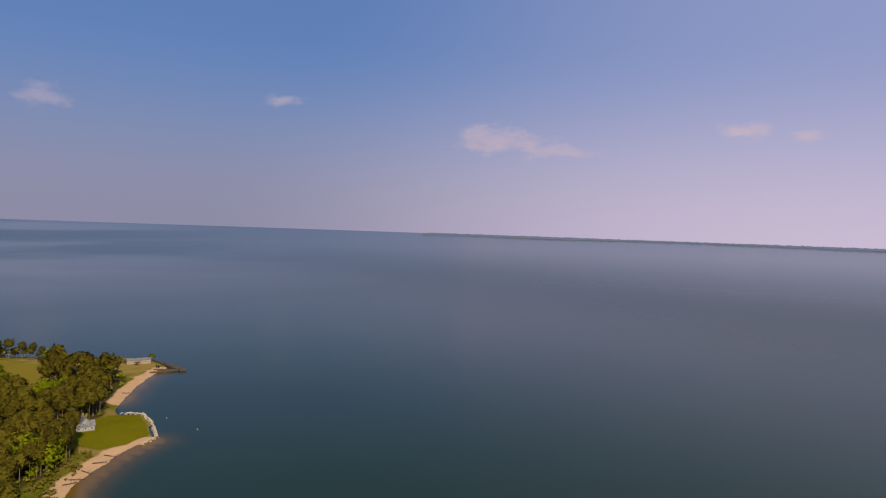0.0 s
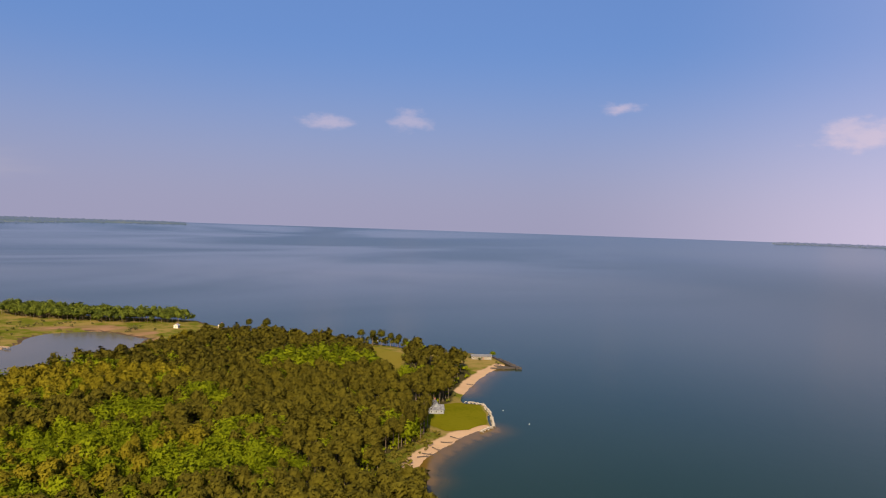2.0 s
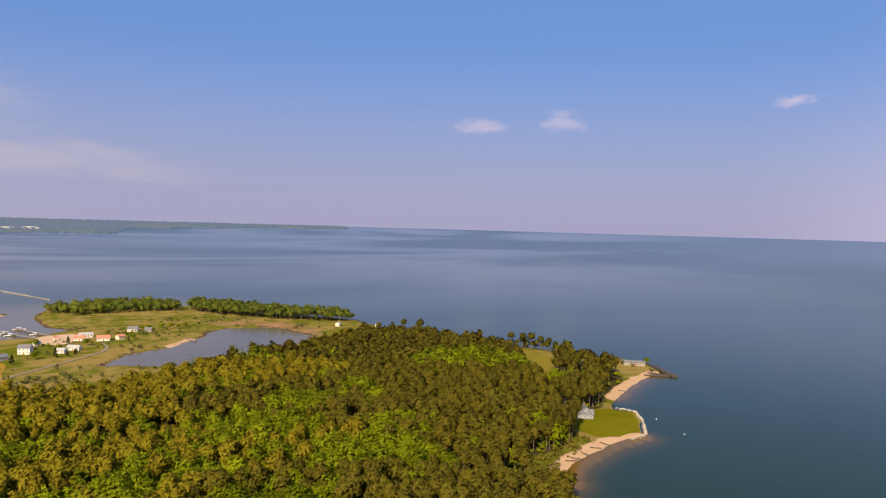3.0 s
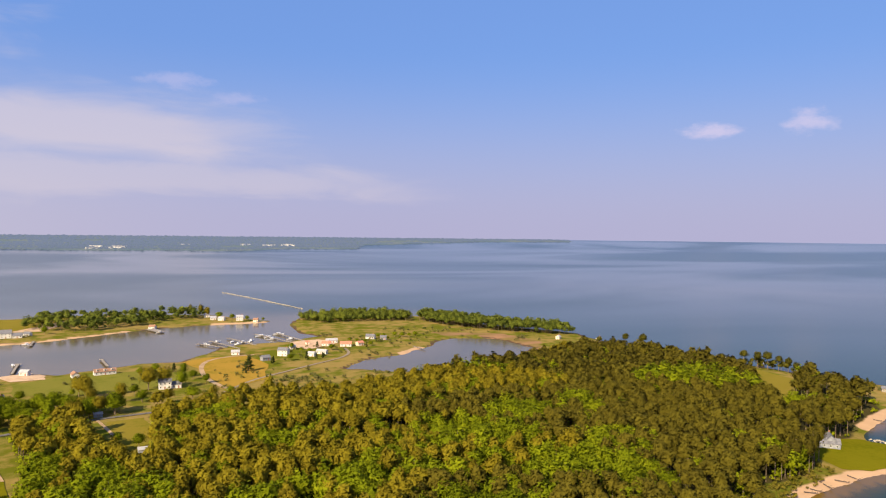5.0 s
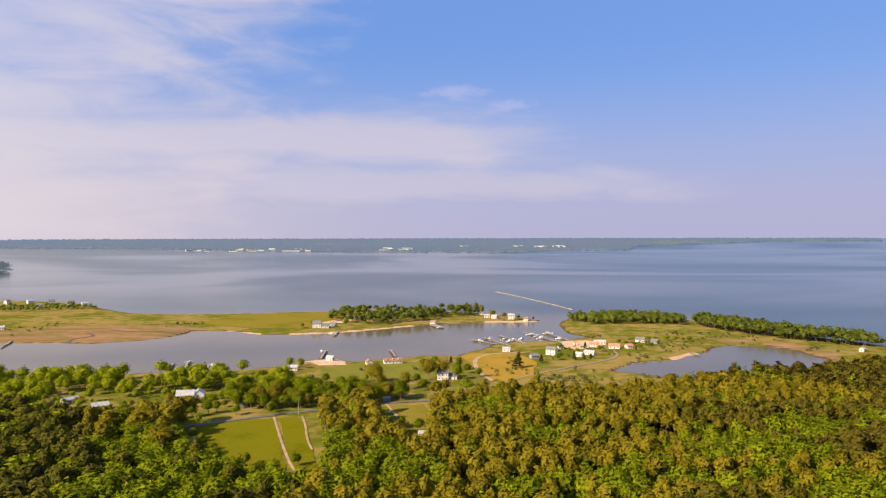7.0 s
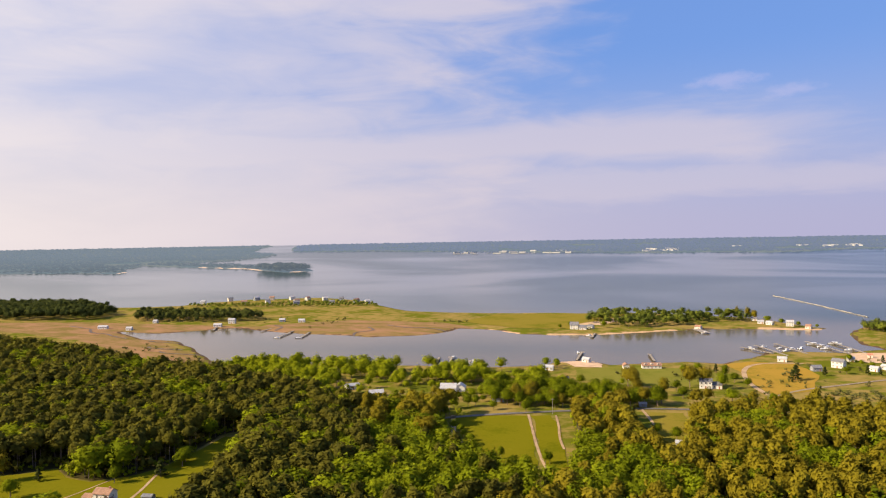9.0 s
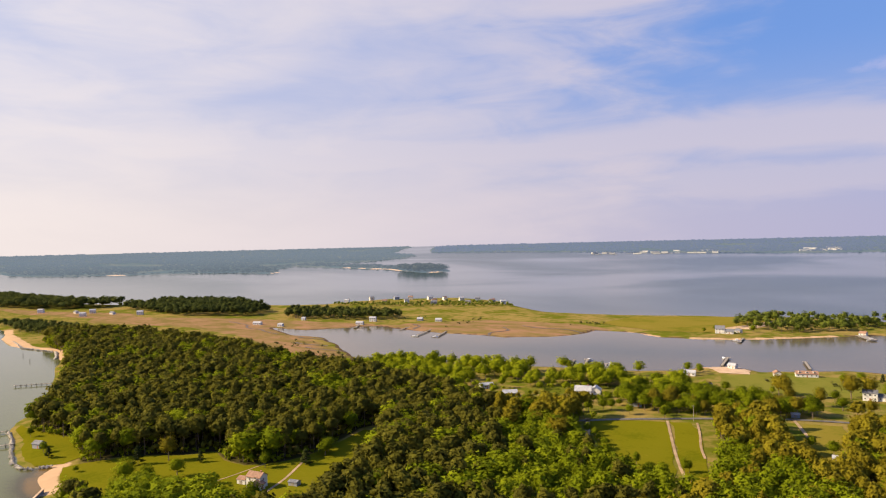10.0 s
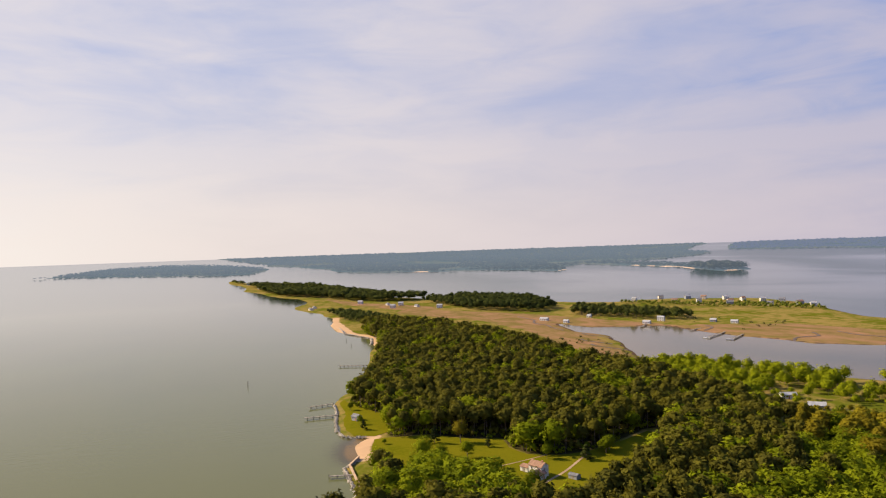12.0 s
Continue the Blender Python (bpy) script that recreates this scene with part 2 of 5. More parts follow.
t = n.math("ADD", n.math("MULTIPLY", big, 0.5), n.math("MULTIPLY", mid, 0.5))
c = n.mix(n.step(t, 0.42, 0.58), rgb(0.095, 0.105, 0.010), rgb(0.230, 0.165, 0.052))
marsh = n.mix(n.step(n.noise(n.scaled(v, (1.0, 2.2, 1.0)), 0.018, 6.0, 0.65, 0.6), 0.35, 0.66), rgb(0.150, 0.115, 0.035), rgb(0.262, 0.150, 0.086))
marsh = n.mix(n.step(n.noise(v, 0.05, 6.0, 0.7), 0.58, 0.72), marsh, rgb(0.15, 0.090, 0.05))
c = n.mix(zone("marsh"), c, marsh)
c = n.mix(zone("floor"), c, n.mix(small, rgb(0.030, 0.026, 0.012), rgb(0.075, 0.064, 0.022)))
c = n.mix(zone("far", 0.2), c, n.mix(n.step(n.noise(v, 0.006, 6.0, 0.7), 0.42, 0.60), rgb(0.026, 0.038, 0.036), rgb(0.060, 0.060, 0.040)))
c = n.mix(zone("mud", 0.5), c, rgb(0.085, 0.055, 0.038))
c = n.mix(zone("sand", 0.25), c, n.mix(mid, rgb(0.36, 0.23, 0.13), rgb(0.52, 0.35, 0.22)))
ground_shader = finish(n, c, 0.95, n.math("ADD", n.math("MULTIPLY", mid, 0.7), n.math("MULTIPLY", small, 0.3)), 0.5, 0.8, gloss=0.0)

# distance haze on the far shore, painted in as blue-grey emission
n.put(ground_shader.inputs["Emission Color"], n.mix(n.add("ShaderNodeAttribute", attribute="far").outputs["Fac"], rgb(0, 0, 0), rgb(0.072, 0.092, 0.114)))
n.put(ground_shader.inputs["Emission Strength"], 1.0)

# the bay: murky green-brown shallows, slate deeps, wind ripples, slicks
WATER, n = material("bay_water")
v = place(n)
shoal = n.add("ShaderNodeAttribute", attribute="shoal").outputs["Fac"]
across = n.add("ShaderNodeSeparateXYZ", {0: v})
murk = n.noise(v, 0.010, 5.0, 0.6)
shoal = n.math("ADD", shoal, n.math("MULTIPLY", n.math("SUBTRACT", murk, 0.5), 0.25))
c = n.mix(n.step(n.noise(v, 0.0016, 4.0), 0.35, 0.65), rgb(0.011, 0.027, 0.014), rgb(0.016, 0.032, 0.016))
silt = n.math("ADD", n.add("ShaderNodeAttribute", attribute="silt").outputs["Fac"], n.math("MULTIPLY", n.math("SUBTRACT", murk, 0.5), 0.3))
c = n.mix(n.math("MULTIPLY", n.step(silt, 0.05, 1.0), 0.80), c, n.mix(n.step(across.outputs[1], 380.0, 520.0), rgb(0.122, 0.124, 0.046), rgb(0.148, 0.112, 0.064)))
c = n.mix(n.step(shoal, 0.08, 0.55), c, rgb(0.052, 0.042, 0.010))
c = n.mix(n.step(shoal, 0.48, 0.80), c, rgb(0.14, 0.080, 0.014))
far_out = n.add("ShaderNodeVectorMath", {0: v}, operation="LENGTH").outputs["Value"]
calm = n.step(far_out, 1300.0, 300.0)
swell = n.noise(n.scaled(v, (1.0, 0.35, 0.0)), 0.16, 4.0, 0.6, 0.3)
ripple = n.noise(n.scaled(v, (1.0, 0.5, 0.0)), 0.7, 3.0, 0.6)
slick = n.step(n.noise(n.scaled(v, (0.0007, 0.0011, 0.0)), 1.0, 4.0, 0.5, 0.8), 0.36, 0.62)
# the open sea to the east is more broken by wind than the sheltered bays
windy = n.step(n.math("SUBTRACT", across.outputs[0], n.math("MULTIPLY", across.outputs[1], 0.8)), -200.0, 1500.0)
slick = n.math("MULTIPLY", slick, n.math("MULTIPLY", n.step(across.outputs[1], 300.0, 1300.0), n.math("SUBTRACT", 1.0, windy)))
rough = n.math("ADD", n.math("MULTIPLY", slick, 0.11), n.math("ADD", 0.10, n.math("MULTIPLY", windy, n.step(far_out, 300.0, 3800.0, 0.24, 0.07))))
strength = n.math("MULTIPLY", n.math("ADD", n.math("MULTIPLY", slick, 0.08), 0.26), calm)
open_bay = n.math("MULTIPLY", n.step(across.outputs[1], 900.0, 1700.0), n.math("SUBTRACT", 1.0, windy))
sheen = n.math("ADD", n.step(far_out, 300.0, 3000.0, 0.20, 0.85), n.math("MULTIPLY", open_bay, n.math("MULTIPLY", n.math("SUBTRACT", 1.0, slick), 0.45)))
finish(n, c, rough, n.math("ADD", n.math("MULTIPLY", swell, 0.6), n.math("MULTIPLY", ripple, 0.4)), strength, 0.6, ior=1.33, gloss=sheen)

# ---------------------------------------------------------------- the plan, in metres
EAST = [(443, 436), (427, 431), (408, 423), (372, 401), (354, 389), (342, 381), (324, 365), (322, 357), (330, 349), (317, 331), (297, 309), (282, 307), (267, 303), (243, 294),
        (225, 286), (214, 278), (208, 264), (195, 258), (185, 248), (180, 229), (152, 166), (115, 54), (105, -92), (110, -262)]
SOUTH = [(85, -422), (-65, -472), (-225, -402), (-255, -252), (-250, -112), (-251, -2), (-282, 69), (-321, 97)]
WEST = [(-342, 100), (-367, 104), (-378, 116), (-392, 118), (-409, 123), (-421, 136), (-430, 123), (-446, 123), (-473, 129), (-498, 138), (-528, 142), (-561, 160), (-614, 192),
        (-686, 221), (-759, 248), (-849, 282), (-905, 301), (-979, 287), (-1154, 314), (-1223, 334), (-1341, 343), (-1421, 329), (-1546, 335), (-1618, 376), (-1817, 407)]
NORTHWEST = [(-2001, 362), (-2518, 369), (-2825, 361), (-2871, 381), (-2495, 414), (-2332, 490), (-2199, 571), (-1920, 601), (-1625, 631), (-1523, 676), (-1434, 769), (-1280, 804),
             (-1176, 850), (-1143, 887), (-1150, 955), (-1120, 1044), (-1009, 1132), (-903, 1116), (-806, 1068), (-745, 1018)]
NORTH = [(-709, 995), (-660, 976), (-592, 981), (-516, 1004), (-398, 1046), (-313, 1086), (-156, 1079), (-101, 1032), (-52, 995), (-58, 975), (-119, 957), (-176, 935),
         (-215, 901), (-251, 863), (-297, 818), (-336, 801), (-374, 792), (-421, 816), (-476, 810), (-475, 766), (-491, 727), (-535, 691), (-573, 693), (-629, 681)]
CREEK = [(-690, 680), (-767, 688), (-787, 664), (-807, 619), (-827, 596), (-893, 590), (-791, 553), (-734, 563), (-656, 526), (-595, 492), (-565, 469), (-526, 484),
         (-490, 513), (-441, 523), (-401, 541), (-355, 557), (-327, 560), (-301, 578), (-269, 600), (-260, 628), (-234, 646), (-208, 634), (-191, 650), (-153, 681), (-120, 684), (-101, 728)]
SPIT = [(-95, 768), (-72, 786), (-23, 798), (10, 837), (-14, 868), (-24, 934), (-24, 983), (-11, 1028), (39, 1065), (107, 1069), (160, 1026), (200, 977), (240, 915), (286, 870),
        (326, 824), (332, 756), (349, 707), (388, 644), (417, 575), (432, 531), (462, 495), (466, 468), (454, 449)]
POND = [(28, 631), (50, 674), (86, 697), (124, 745), (160, 800), (206, 798), (226, 755), (238, 723), (204, 680), (158, 637), (111, 612), (60, 617)]
# shores across the water
FAR_LANDS = [
    [(-2846, 1091), (-2717, 1231), (-2669, 1377), (-2336, 1548), (-2375, 1623), (-2528, 1703), (-2652, 1898), (-2376, 1918), (-2101, 1941), (-1994, 1900), (-1809, 1850), (-1760, 1941),
     (-1892, 2059), (-2132, 2130), (-2389, 2131), (-2715, 2069), (-2604, 2282), (-2671, 2622), (-2786, 2832), (-3071, 2865), (-3600, 3600), (-5200, 1500), (-5200, 560), (-3950, 720), (-3704, 838), (-3369, 914), (-3113, 884), (-2893, 1024)],
    [(-2888, 3029), (-2394, 3267), (-1611, 3388), (-1135, 3399), (-654, 3492), (-314, 3496), (-105, 3722), (279, 3733), (345, 4105), (1108, 4480), (1742, 4400), (1800, 5200), (-3400, 5200), (-3300, 3500)],
    [(-3621, -441), (-3657, -267), (-3523, 64), (-3279, 385), (-3302, 512), (-3543, 645), (-3754, 670), (-4151, 520), (-4404, 234), (-4287, -63), (-3952, -238), (-3700, -330)],
    [(4560, 900), (4700, 600), (4750, 297), (4690, -280), (4640, -480), (4590, -790), (4400, -1770), (5200, -1600), (5200, 2000), (4300, 1900)],
]
MARSHES = [
    [(-742, 678), (-738, 726), (-667, 822), (-523, 848), (-458, 820), (-463, 754), (-531, 678), (-664, 664)],
    [(-1292, 490), (-1215, 546), (-1052, 624), (-983, 642), (-795, 688), (-698, 720), (-687, 599), (-735, 540), (-559, 470), (-544, 440), (-604, 437), (-834, 502), (-1001, 514), (-1216, 451)],
    [(-559, 465), (-526, 492), (-441, 531), (-401, 549), (-401, 531), (-479, 491)],
    [(195, 816), (155, 812), (145, 846), (229, 825), (254, 757), (244, 719), (230, 690)],
    [(-1772, 453), (-1516, 437), (-1312, 476), (-1211, 537), (-1313, 568), (-1517, 487)],
]
BEACHES = [
    ([(440, 439), (408, 425), (372, 404), (354, 391), (342, 383)], 6), ([(290, 307), (267, 303), (243, 294), (225, 286), (214, 278)], 8), ([(208, 264), (195, 258), (185, 248)], 5),
    ([(-421, 136), (-407, 125), (-392, 119), (-380, 118)], 7), ([(-849, 282), (-905, 301), (-979, 287), (-1154, 314), (-1223, 334)], 10),
    ([(-342, 801), (-297, 818), (-251, 863), (-215, 901)], 6), ([(-121, 959), (-58, 978)], 8), ([(-260, 628), (-234, 646)], 9), ([(92, 702), (115, 736)], 7), ([(-2846, 1091), (-2717, 1231), (-2669, 1377)], 14), ([(-2336, 1548), (-2375, 1623)], 12), ([(-2376, 1918), (-2101, 1941), (-1994, 1900)], 16), ([(-1809, 1855), (-1765, 1935)], 10), ([(-433, 813), (-382, 795)], 5),
]
# woodland, and the openings in it
FOREST = [(179, 224), (205, 268), (220, 292), (256, 318), (270, 350), (315, 365), (340, 389), (354, 398), (374, 411), (392, 425), (400, 442), (401, 470), (398, 500), (393, 540), (355, 542), (342, 585), (333, 639),
          (274, 664), (227, 634), (179, 593), (136, 584), (75, 541), (31, 499), (-1, 484), (-24, 495), (-55, 477), (-70, 472), (-83, 456), (-94, 470), (-107, 480), (-120, 470), (-133, 452), (-151, 441), (-239, 405),
          (-262, 392), (-285, 372), (-312, 370), (-345, 380), (-400, 400), (-440, 402), (-470, 402), (-520, 398), (-600, 408), (-700, 424), (-809, 422), (-917, 407), (-1025, 382), (-1045, 328), (-964, 310), (-850, 292), (-686, 233), (-599, 196),
          (-518, 150), (-468, 160), (-423, 149), (-387, 127), (-342, 111), (-287, 94), (-254, 18), (-196, -22), (-60, -10), (85, 54)]
OPENINGS = [
    [(373, 558), (396, 570), (401, 526), (364, 478), (328, 432), (310, 418), (318, 446), (340, 492)],
    [(-415, 131), (-405, 166), (-395, 175), (-381, 187), (-370, 205), (-351, 199), (-334, 201), (-324, 216), (-322, 232), (-328, 256), (-342, 288), (-341, 304), (-324, 302), (-286, 251), (-268, 225), (-253, 196), (-240, 170), (-250, 152), (-270, 155), (-296, 155), (-313, 138), (-322, 118), (-373, 117)],
    [(-238, 384), (-216, 402), (-191, 425), (-175, 443), (-138, 367), (-116, 300), (-120, 288), (-130, 284), (-143, 289), (-156, 293), (-175, 303), (-192, 318), (-220, 349)],
    [(-142, 455), (-129, 471), (-106, 481), (-98, 457), (-79, 361), (-89, 353), (-107, 366)],
    [(-249, 395), (-231, 378), (-179, 428), (-120, 469), (-125, 481), (-189, 440)],
    [(240, 302), (252, 298), (292, 336), (282, 350)],
    [(280, 330), (294, 327), (317, 354), (300, 362), (284, 352), (276, 344)],
    [(175, 240), (178, 262), (204, 299), (228, 304), (256, 322), (262, 314), (224, 288), (209, 268), (191, 250)],
]
# the tone of the woodland: places where broad leaves stand among the pines
BROAD = [(298, 480, 36), (80, 374, 36), (130, 308, 32), (19, 309, 30), (-21, 375, 24), (169, 426, 20), (-128, 319, 28), (-287, 139, 50), (-377, 109, 40), (60, 260, 34),
         (-239, 330, 26), (-178, 259, 40), (-559, 381, 34), (-420, 330, 30), (-90, 300, 30), (-700, 372, 34), (-269, 400, 30), (-60, 422, 26), (323, 420, 16), (234, 310, 12)]
BROAD += [(273, 476, 34), (243, 485, 14), (72, 434, 16), (130, 556, 22), (52, 352, 20), (84, 356, 24), (95, 320, 24), (108, 303, 20), (148, 333, 16), (135, 301, 16), (95, 469, 26), (140, 537, 18),
          (126, 412, 26), (104, 361, 24), (153, 352, 14), (51, 308, 16), (-717, 303, 24), (-814, 427, 24), (-664, 299, 20), (-226, 311, 16), (-193, 273, 22), (-251, 282, 14), (-340, 212, 12),
          (-159, 285, 18), (-143, 277, 16), (-166, 253, 20), (-122, 341, 14), (-324, 390, 24), (-148, 324, 20)]
BROAD += [(-233, 315, 20), (-205, 301, 24), (-204, 327, 16), (-177, 289, 22), (-175, 307, 18), (-149, 281, 20), (-118, 285, 18), (-110, 296, 14), (-93, 329, 14), (-72, 300, 12), (-27, 297, 12), (-210, 345, 16)]


def cut_in(points, rounds=3, rough=0.10, seed=3):
    """A closed outline with its straight runs broken up, finer and finer."""
    rnd = random.Random(seed)
    pts = [Vector(p) for p in points]
    for k in range(rounds):
        out = []
        for a, b in zip(pts, pts[1:] + pts[:1]):
            d = b - a
            out += [a, (a + b) / 2 + Vector((-d.y, d.x)) * rnd.uniform(-rough, rough)]
        pts = out
    return np.array([p[:] for p in pts])


def inside_by(px, py, poly):
    """How far points lie inside (+) or outside (-) an outline."""
    best, odd = np.full(px.shape, 1e18), np.zeros(px.shape, bool)
    for (ax, ay), (bx, by) in zip(poly, np.roll(poly, -1, 0)):
        dx, dy = bx - ax, by - ay
        t = np.clip(((px - ax) * dx + (py - ay) * dy) / (dx * dx + dy * dy + 1e-9), 0, 1)
        best = np.minimum(best, (px - ax - t * dx) ** 2 + (py - ay - t * dy) ** 2)
        if abs(dy) > 1e-9:
            odd ^= ((ay > py) != (by > py)) & (px < (py - ay) / dy * dx + ax)
    return np.where(odd, 1, -1) * np.sqrt(best)


def along(px, py, line):
    """The distance of points from an open line."""
    best = np.full(px.shape, 1e18)
    for (ax, ay), (bx, by) in zip(line, line[1:]):
        dx, dy = bx - ax, by - ay
        t = np.clip(((px - ax) * dx + (py - ay) * dy) / (dx * dx + dy * dy + 1e-9), 0, 1)
        best = np.minimum(best, (px - ax - t * dx) ** 2 + (py - ay - t * dy) ** 2)
    return np.sqrt(best)


COAST = cut_in(EAST + SOUTH + WEST + NORTHWEST + NORTH + CREEK + SPIT, 2, 0.07)
LAKE = cut_in(POND, 3, 0.10, 5)
FARS = [cut_in(p, 3, 0.10, 11 + k) for k, p in enumerate(FAR_LANDS)]


def shore(px, py):
    """How far points lie inland (+) or off shore (-)."""
    px, py = np.asarray(px, float), np.asarray(py, float)
    d = np.minimum(inside_by(px, py, COAST), -inside_by(px, py, LAKE))
    far = np.hypot(px, py) > 1600
    if far.any():
        e = d[far]
        for p in FARS:
            e = np.maximum(e, inside_by(px[far], py[far], p))
        d[far] = e
    return d


def far_rise(px, py):
    """The land and the water climb a little in the far distance, up to the horizon."""
    return 94 * np.clip((np.hypot(px, py) - 1800) / 3100, 0, None) ** 1.6


def land_height(d, px, py):
    low = np.where(d > 0, 1.7 * (1 - np.exp(-np.maximum(d, 0) / 9)), np.maximum(d * 0.10, -4))
    return low + far_rise(px, py)


def ground_z(px, py):
    px, py = np.atleast_1d(np.asarray(px, float)), np.atleast_1d(np.asarray(py, float))
    return land_height(shore(px, py), px, py)


def soft(d, width):
    return 1 / (1 + np.exp(-np.clip(d / width, -30, 30)))


def raw_mesh(name, verts, tris, smooth=False):
    me = bpy.data.meshes.new(name)
    me.vertices.add(len(verts))
    me.vertices.foreach_set("co", np.ascontiguousarray(verts, np.float32).ravel())
    me.loops.add(len(tris) * 3)
    me.loops.foreach_set("vertex_index", np.ascontiguousarray(tris, np.int32).ravel())
    me.polygons.add(len(tris))
    me.polygons.foreach_set("loop_start", np.arange(0, len(tris) * 3, 3, dtype=np.int32))
    if smooth:
        me.polygons.foreach_set("use_smooth", np.ones(len(tris), bool))
    me.update(calc_edges=True)
    return me


def attribute(me, name, values):
    me.attributes.new(name, "FLOAT", "POINT").data.foreach_set("value", np.ascontiguousarray(values, np.float32))


def disc(rings, pans):
    """A round sheet of rings about the middle of the plan."""
    r, a = np.meshgrid(rings, np.radians(pans), indexing="ij")
    x, y = -np.sin(a) * r, np.cos(a) * r
    k, m = len(rings), len(pans)
    i, j = np.meshgrid(np.arange(k - 1), np.arange(m), indexing="ij")
    p, q, s, t = i * m + j, i * m + (j + 1) % m, (i + 1) * m + (j + 1) % m, (i + 1) * m + j
    tris = np.concatenate([np.stack([p, q, s], -1).reshape(-1, 3), np.stack([p, s, t], -1).reshape(-1, 3)])[:, ::-1]
    return x.ravel(), y.ravel(), tris


def directions(me, name, values):
    me.attributes.new(name, "FLOAT_VECTOR", "POINT").data.foreach_set("vector", np.ascontiguousarray(values, np.float32).ravel())


# ---------------------------------------------------------------- ground and water
pans = np.concatenate([np.arange(-106, 106, 0.3), np.arange(106, 254, 2.0)])
rings = np.concatenate([[0.5, 40, 90, 140, 180], np.geomspace(205, 1300, 160), np.geomspace(1318, 2900, 60)[0:], np.geomspace(2960, 4950, 26)])
x, y, tris = disc(rings, pans)
d = shore(x, y)
z = land_height(d, x, y)
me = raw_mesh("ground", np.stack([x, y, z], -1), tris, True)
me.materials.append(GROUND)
marsh = np.max([soft(inside_by(x, y, np.array(p, float)), 6) for p in MARSHES], 0)
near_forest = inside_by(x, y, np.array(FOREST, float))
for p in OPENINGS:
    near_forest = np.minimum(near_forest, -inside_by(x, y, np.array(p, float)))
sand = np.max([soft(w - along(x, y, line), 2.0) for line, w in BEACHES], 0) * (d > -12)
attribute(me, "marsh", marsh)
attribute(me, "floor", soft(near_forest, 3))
attribute(me, "sand", sand)
attribute(me, "mud", np.where((d < 5) & (d > -3), 0.62, 0.0) * (np.hypot(x, y) < 1700) * (y > 440))
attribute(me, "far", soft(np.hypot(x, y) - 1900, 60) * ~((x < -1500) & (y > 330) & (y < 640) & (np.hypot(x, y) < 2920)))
tagged(new("ground", me), "low coastal land with grass, reddish marsh and sand", "ground", kind="structure")

x, y, tris = disc(np.concatenate([[0.5, 80, 150], np.geomspace(200, 1500, 110), np.geomspace(1512, 4950, 190)]), np.concatenate([np.arange(-106, 106, 0.8), np.arange(106, 254, 3.0)]))
me = raw_mesh("water", np.stack([x, y, far_rise(x, y)], -1), tris, True)
me.materials.append(WATER)
off = -shore(x, y)
beach_off = np.min([along(x, y, line) - w for line, w in BEACHES[:4]], 0)
west_bay = soft(-x - 200 - 0.8 * (y - 100), 60) * (y < 520) * np.exp(-np.maximum(np.hypot(x, y) - 500, 0) / 1100)
inner = np.exp(-np.maximum(off, 0) / 170) * (y > 450) * (x < 260) * soft(1150 - np.hypot(x, y), 60)
attribute(me, "silt", np.clip(west_bay + 0.95 * inner, 0, 1))
attribute(me, "shoal", np.clip(0.75 * np.exp(-np.maximum(beach_off, 0) / 9), 0, 1))
tagged(new("water", me), "calm slate and green bay water with light ripples", "water", kind="structure")


# ---------------------------------------------------------------- building blocks
def part(name, bm, mat, parent=None, label=""):
    """Links a bmesh as one mesh object under a thing or a part."""
    me = bpy.data.meshes.new(name)
    bm.to_mesh(me)
    bm.free()
    me.materials.append(mat)
    ob = new(name, me)
    ob.parent = parent
    return tagged(ob, label) if label else ob


def thing(name, m, label, category, group="", kind=""):
    ob = new(name)
    ob.matrix_world = m
    return tagged(ob, label, category, group, kind)


def box(bm, lo, hi, bevel=0.0):
    """A box between two corners, its edges eased."""
    c, s = (Vector(lo) + Vector(hi)) / 2, Vector(hi) - Vector(lo)
    made = bmesh.ops.create_cube(bm, size=1, matrix=Matrix.Translation(c) @ Matrix.Diagonal((*s, 1)))
    if bevel:
        vs = set(made["verts"])
        bmesh.ops.bevel(bm, geom=[e for e in bm.edges if e.verts[0] in vs and e.verts[1] in vs], offset=bevel, segments=1, affect="EDGES")
    return bm


def post(bm, a, b, r0, r1, sides=6):
    """A tapering round post from a to b."""
    a, b = Vector(a), Vector(b)
    turn = (b - a).to_track_quat("Z", "Y").to_matrix().to_4x4()
    bmesh.ops.create_cone(bm, cap_ends=True, segments=sides, radius1=r0, radius2=r1, depth=(b - a).length, matrix=Matrix.Translation((a + b) / 2) @ turn)
    return bm


def block(lo, hi, bevel=0.0):
    return box(bmesh.new(), lo, hi, bevel)


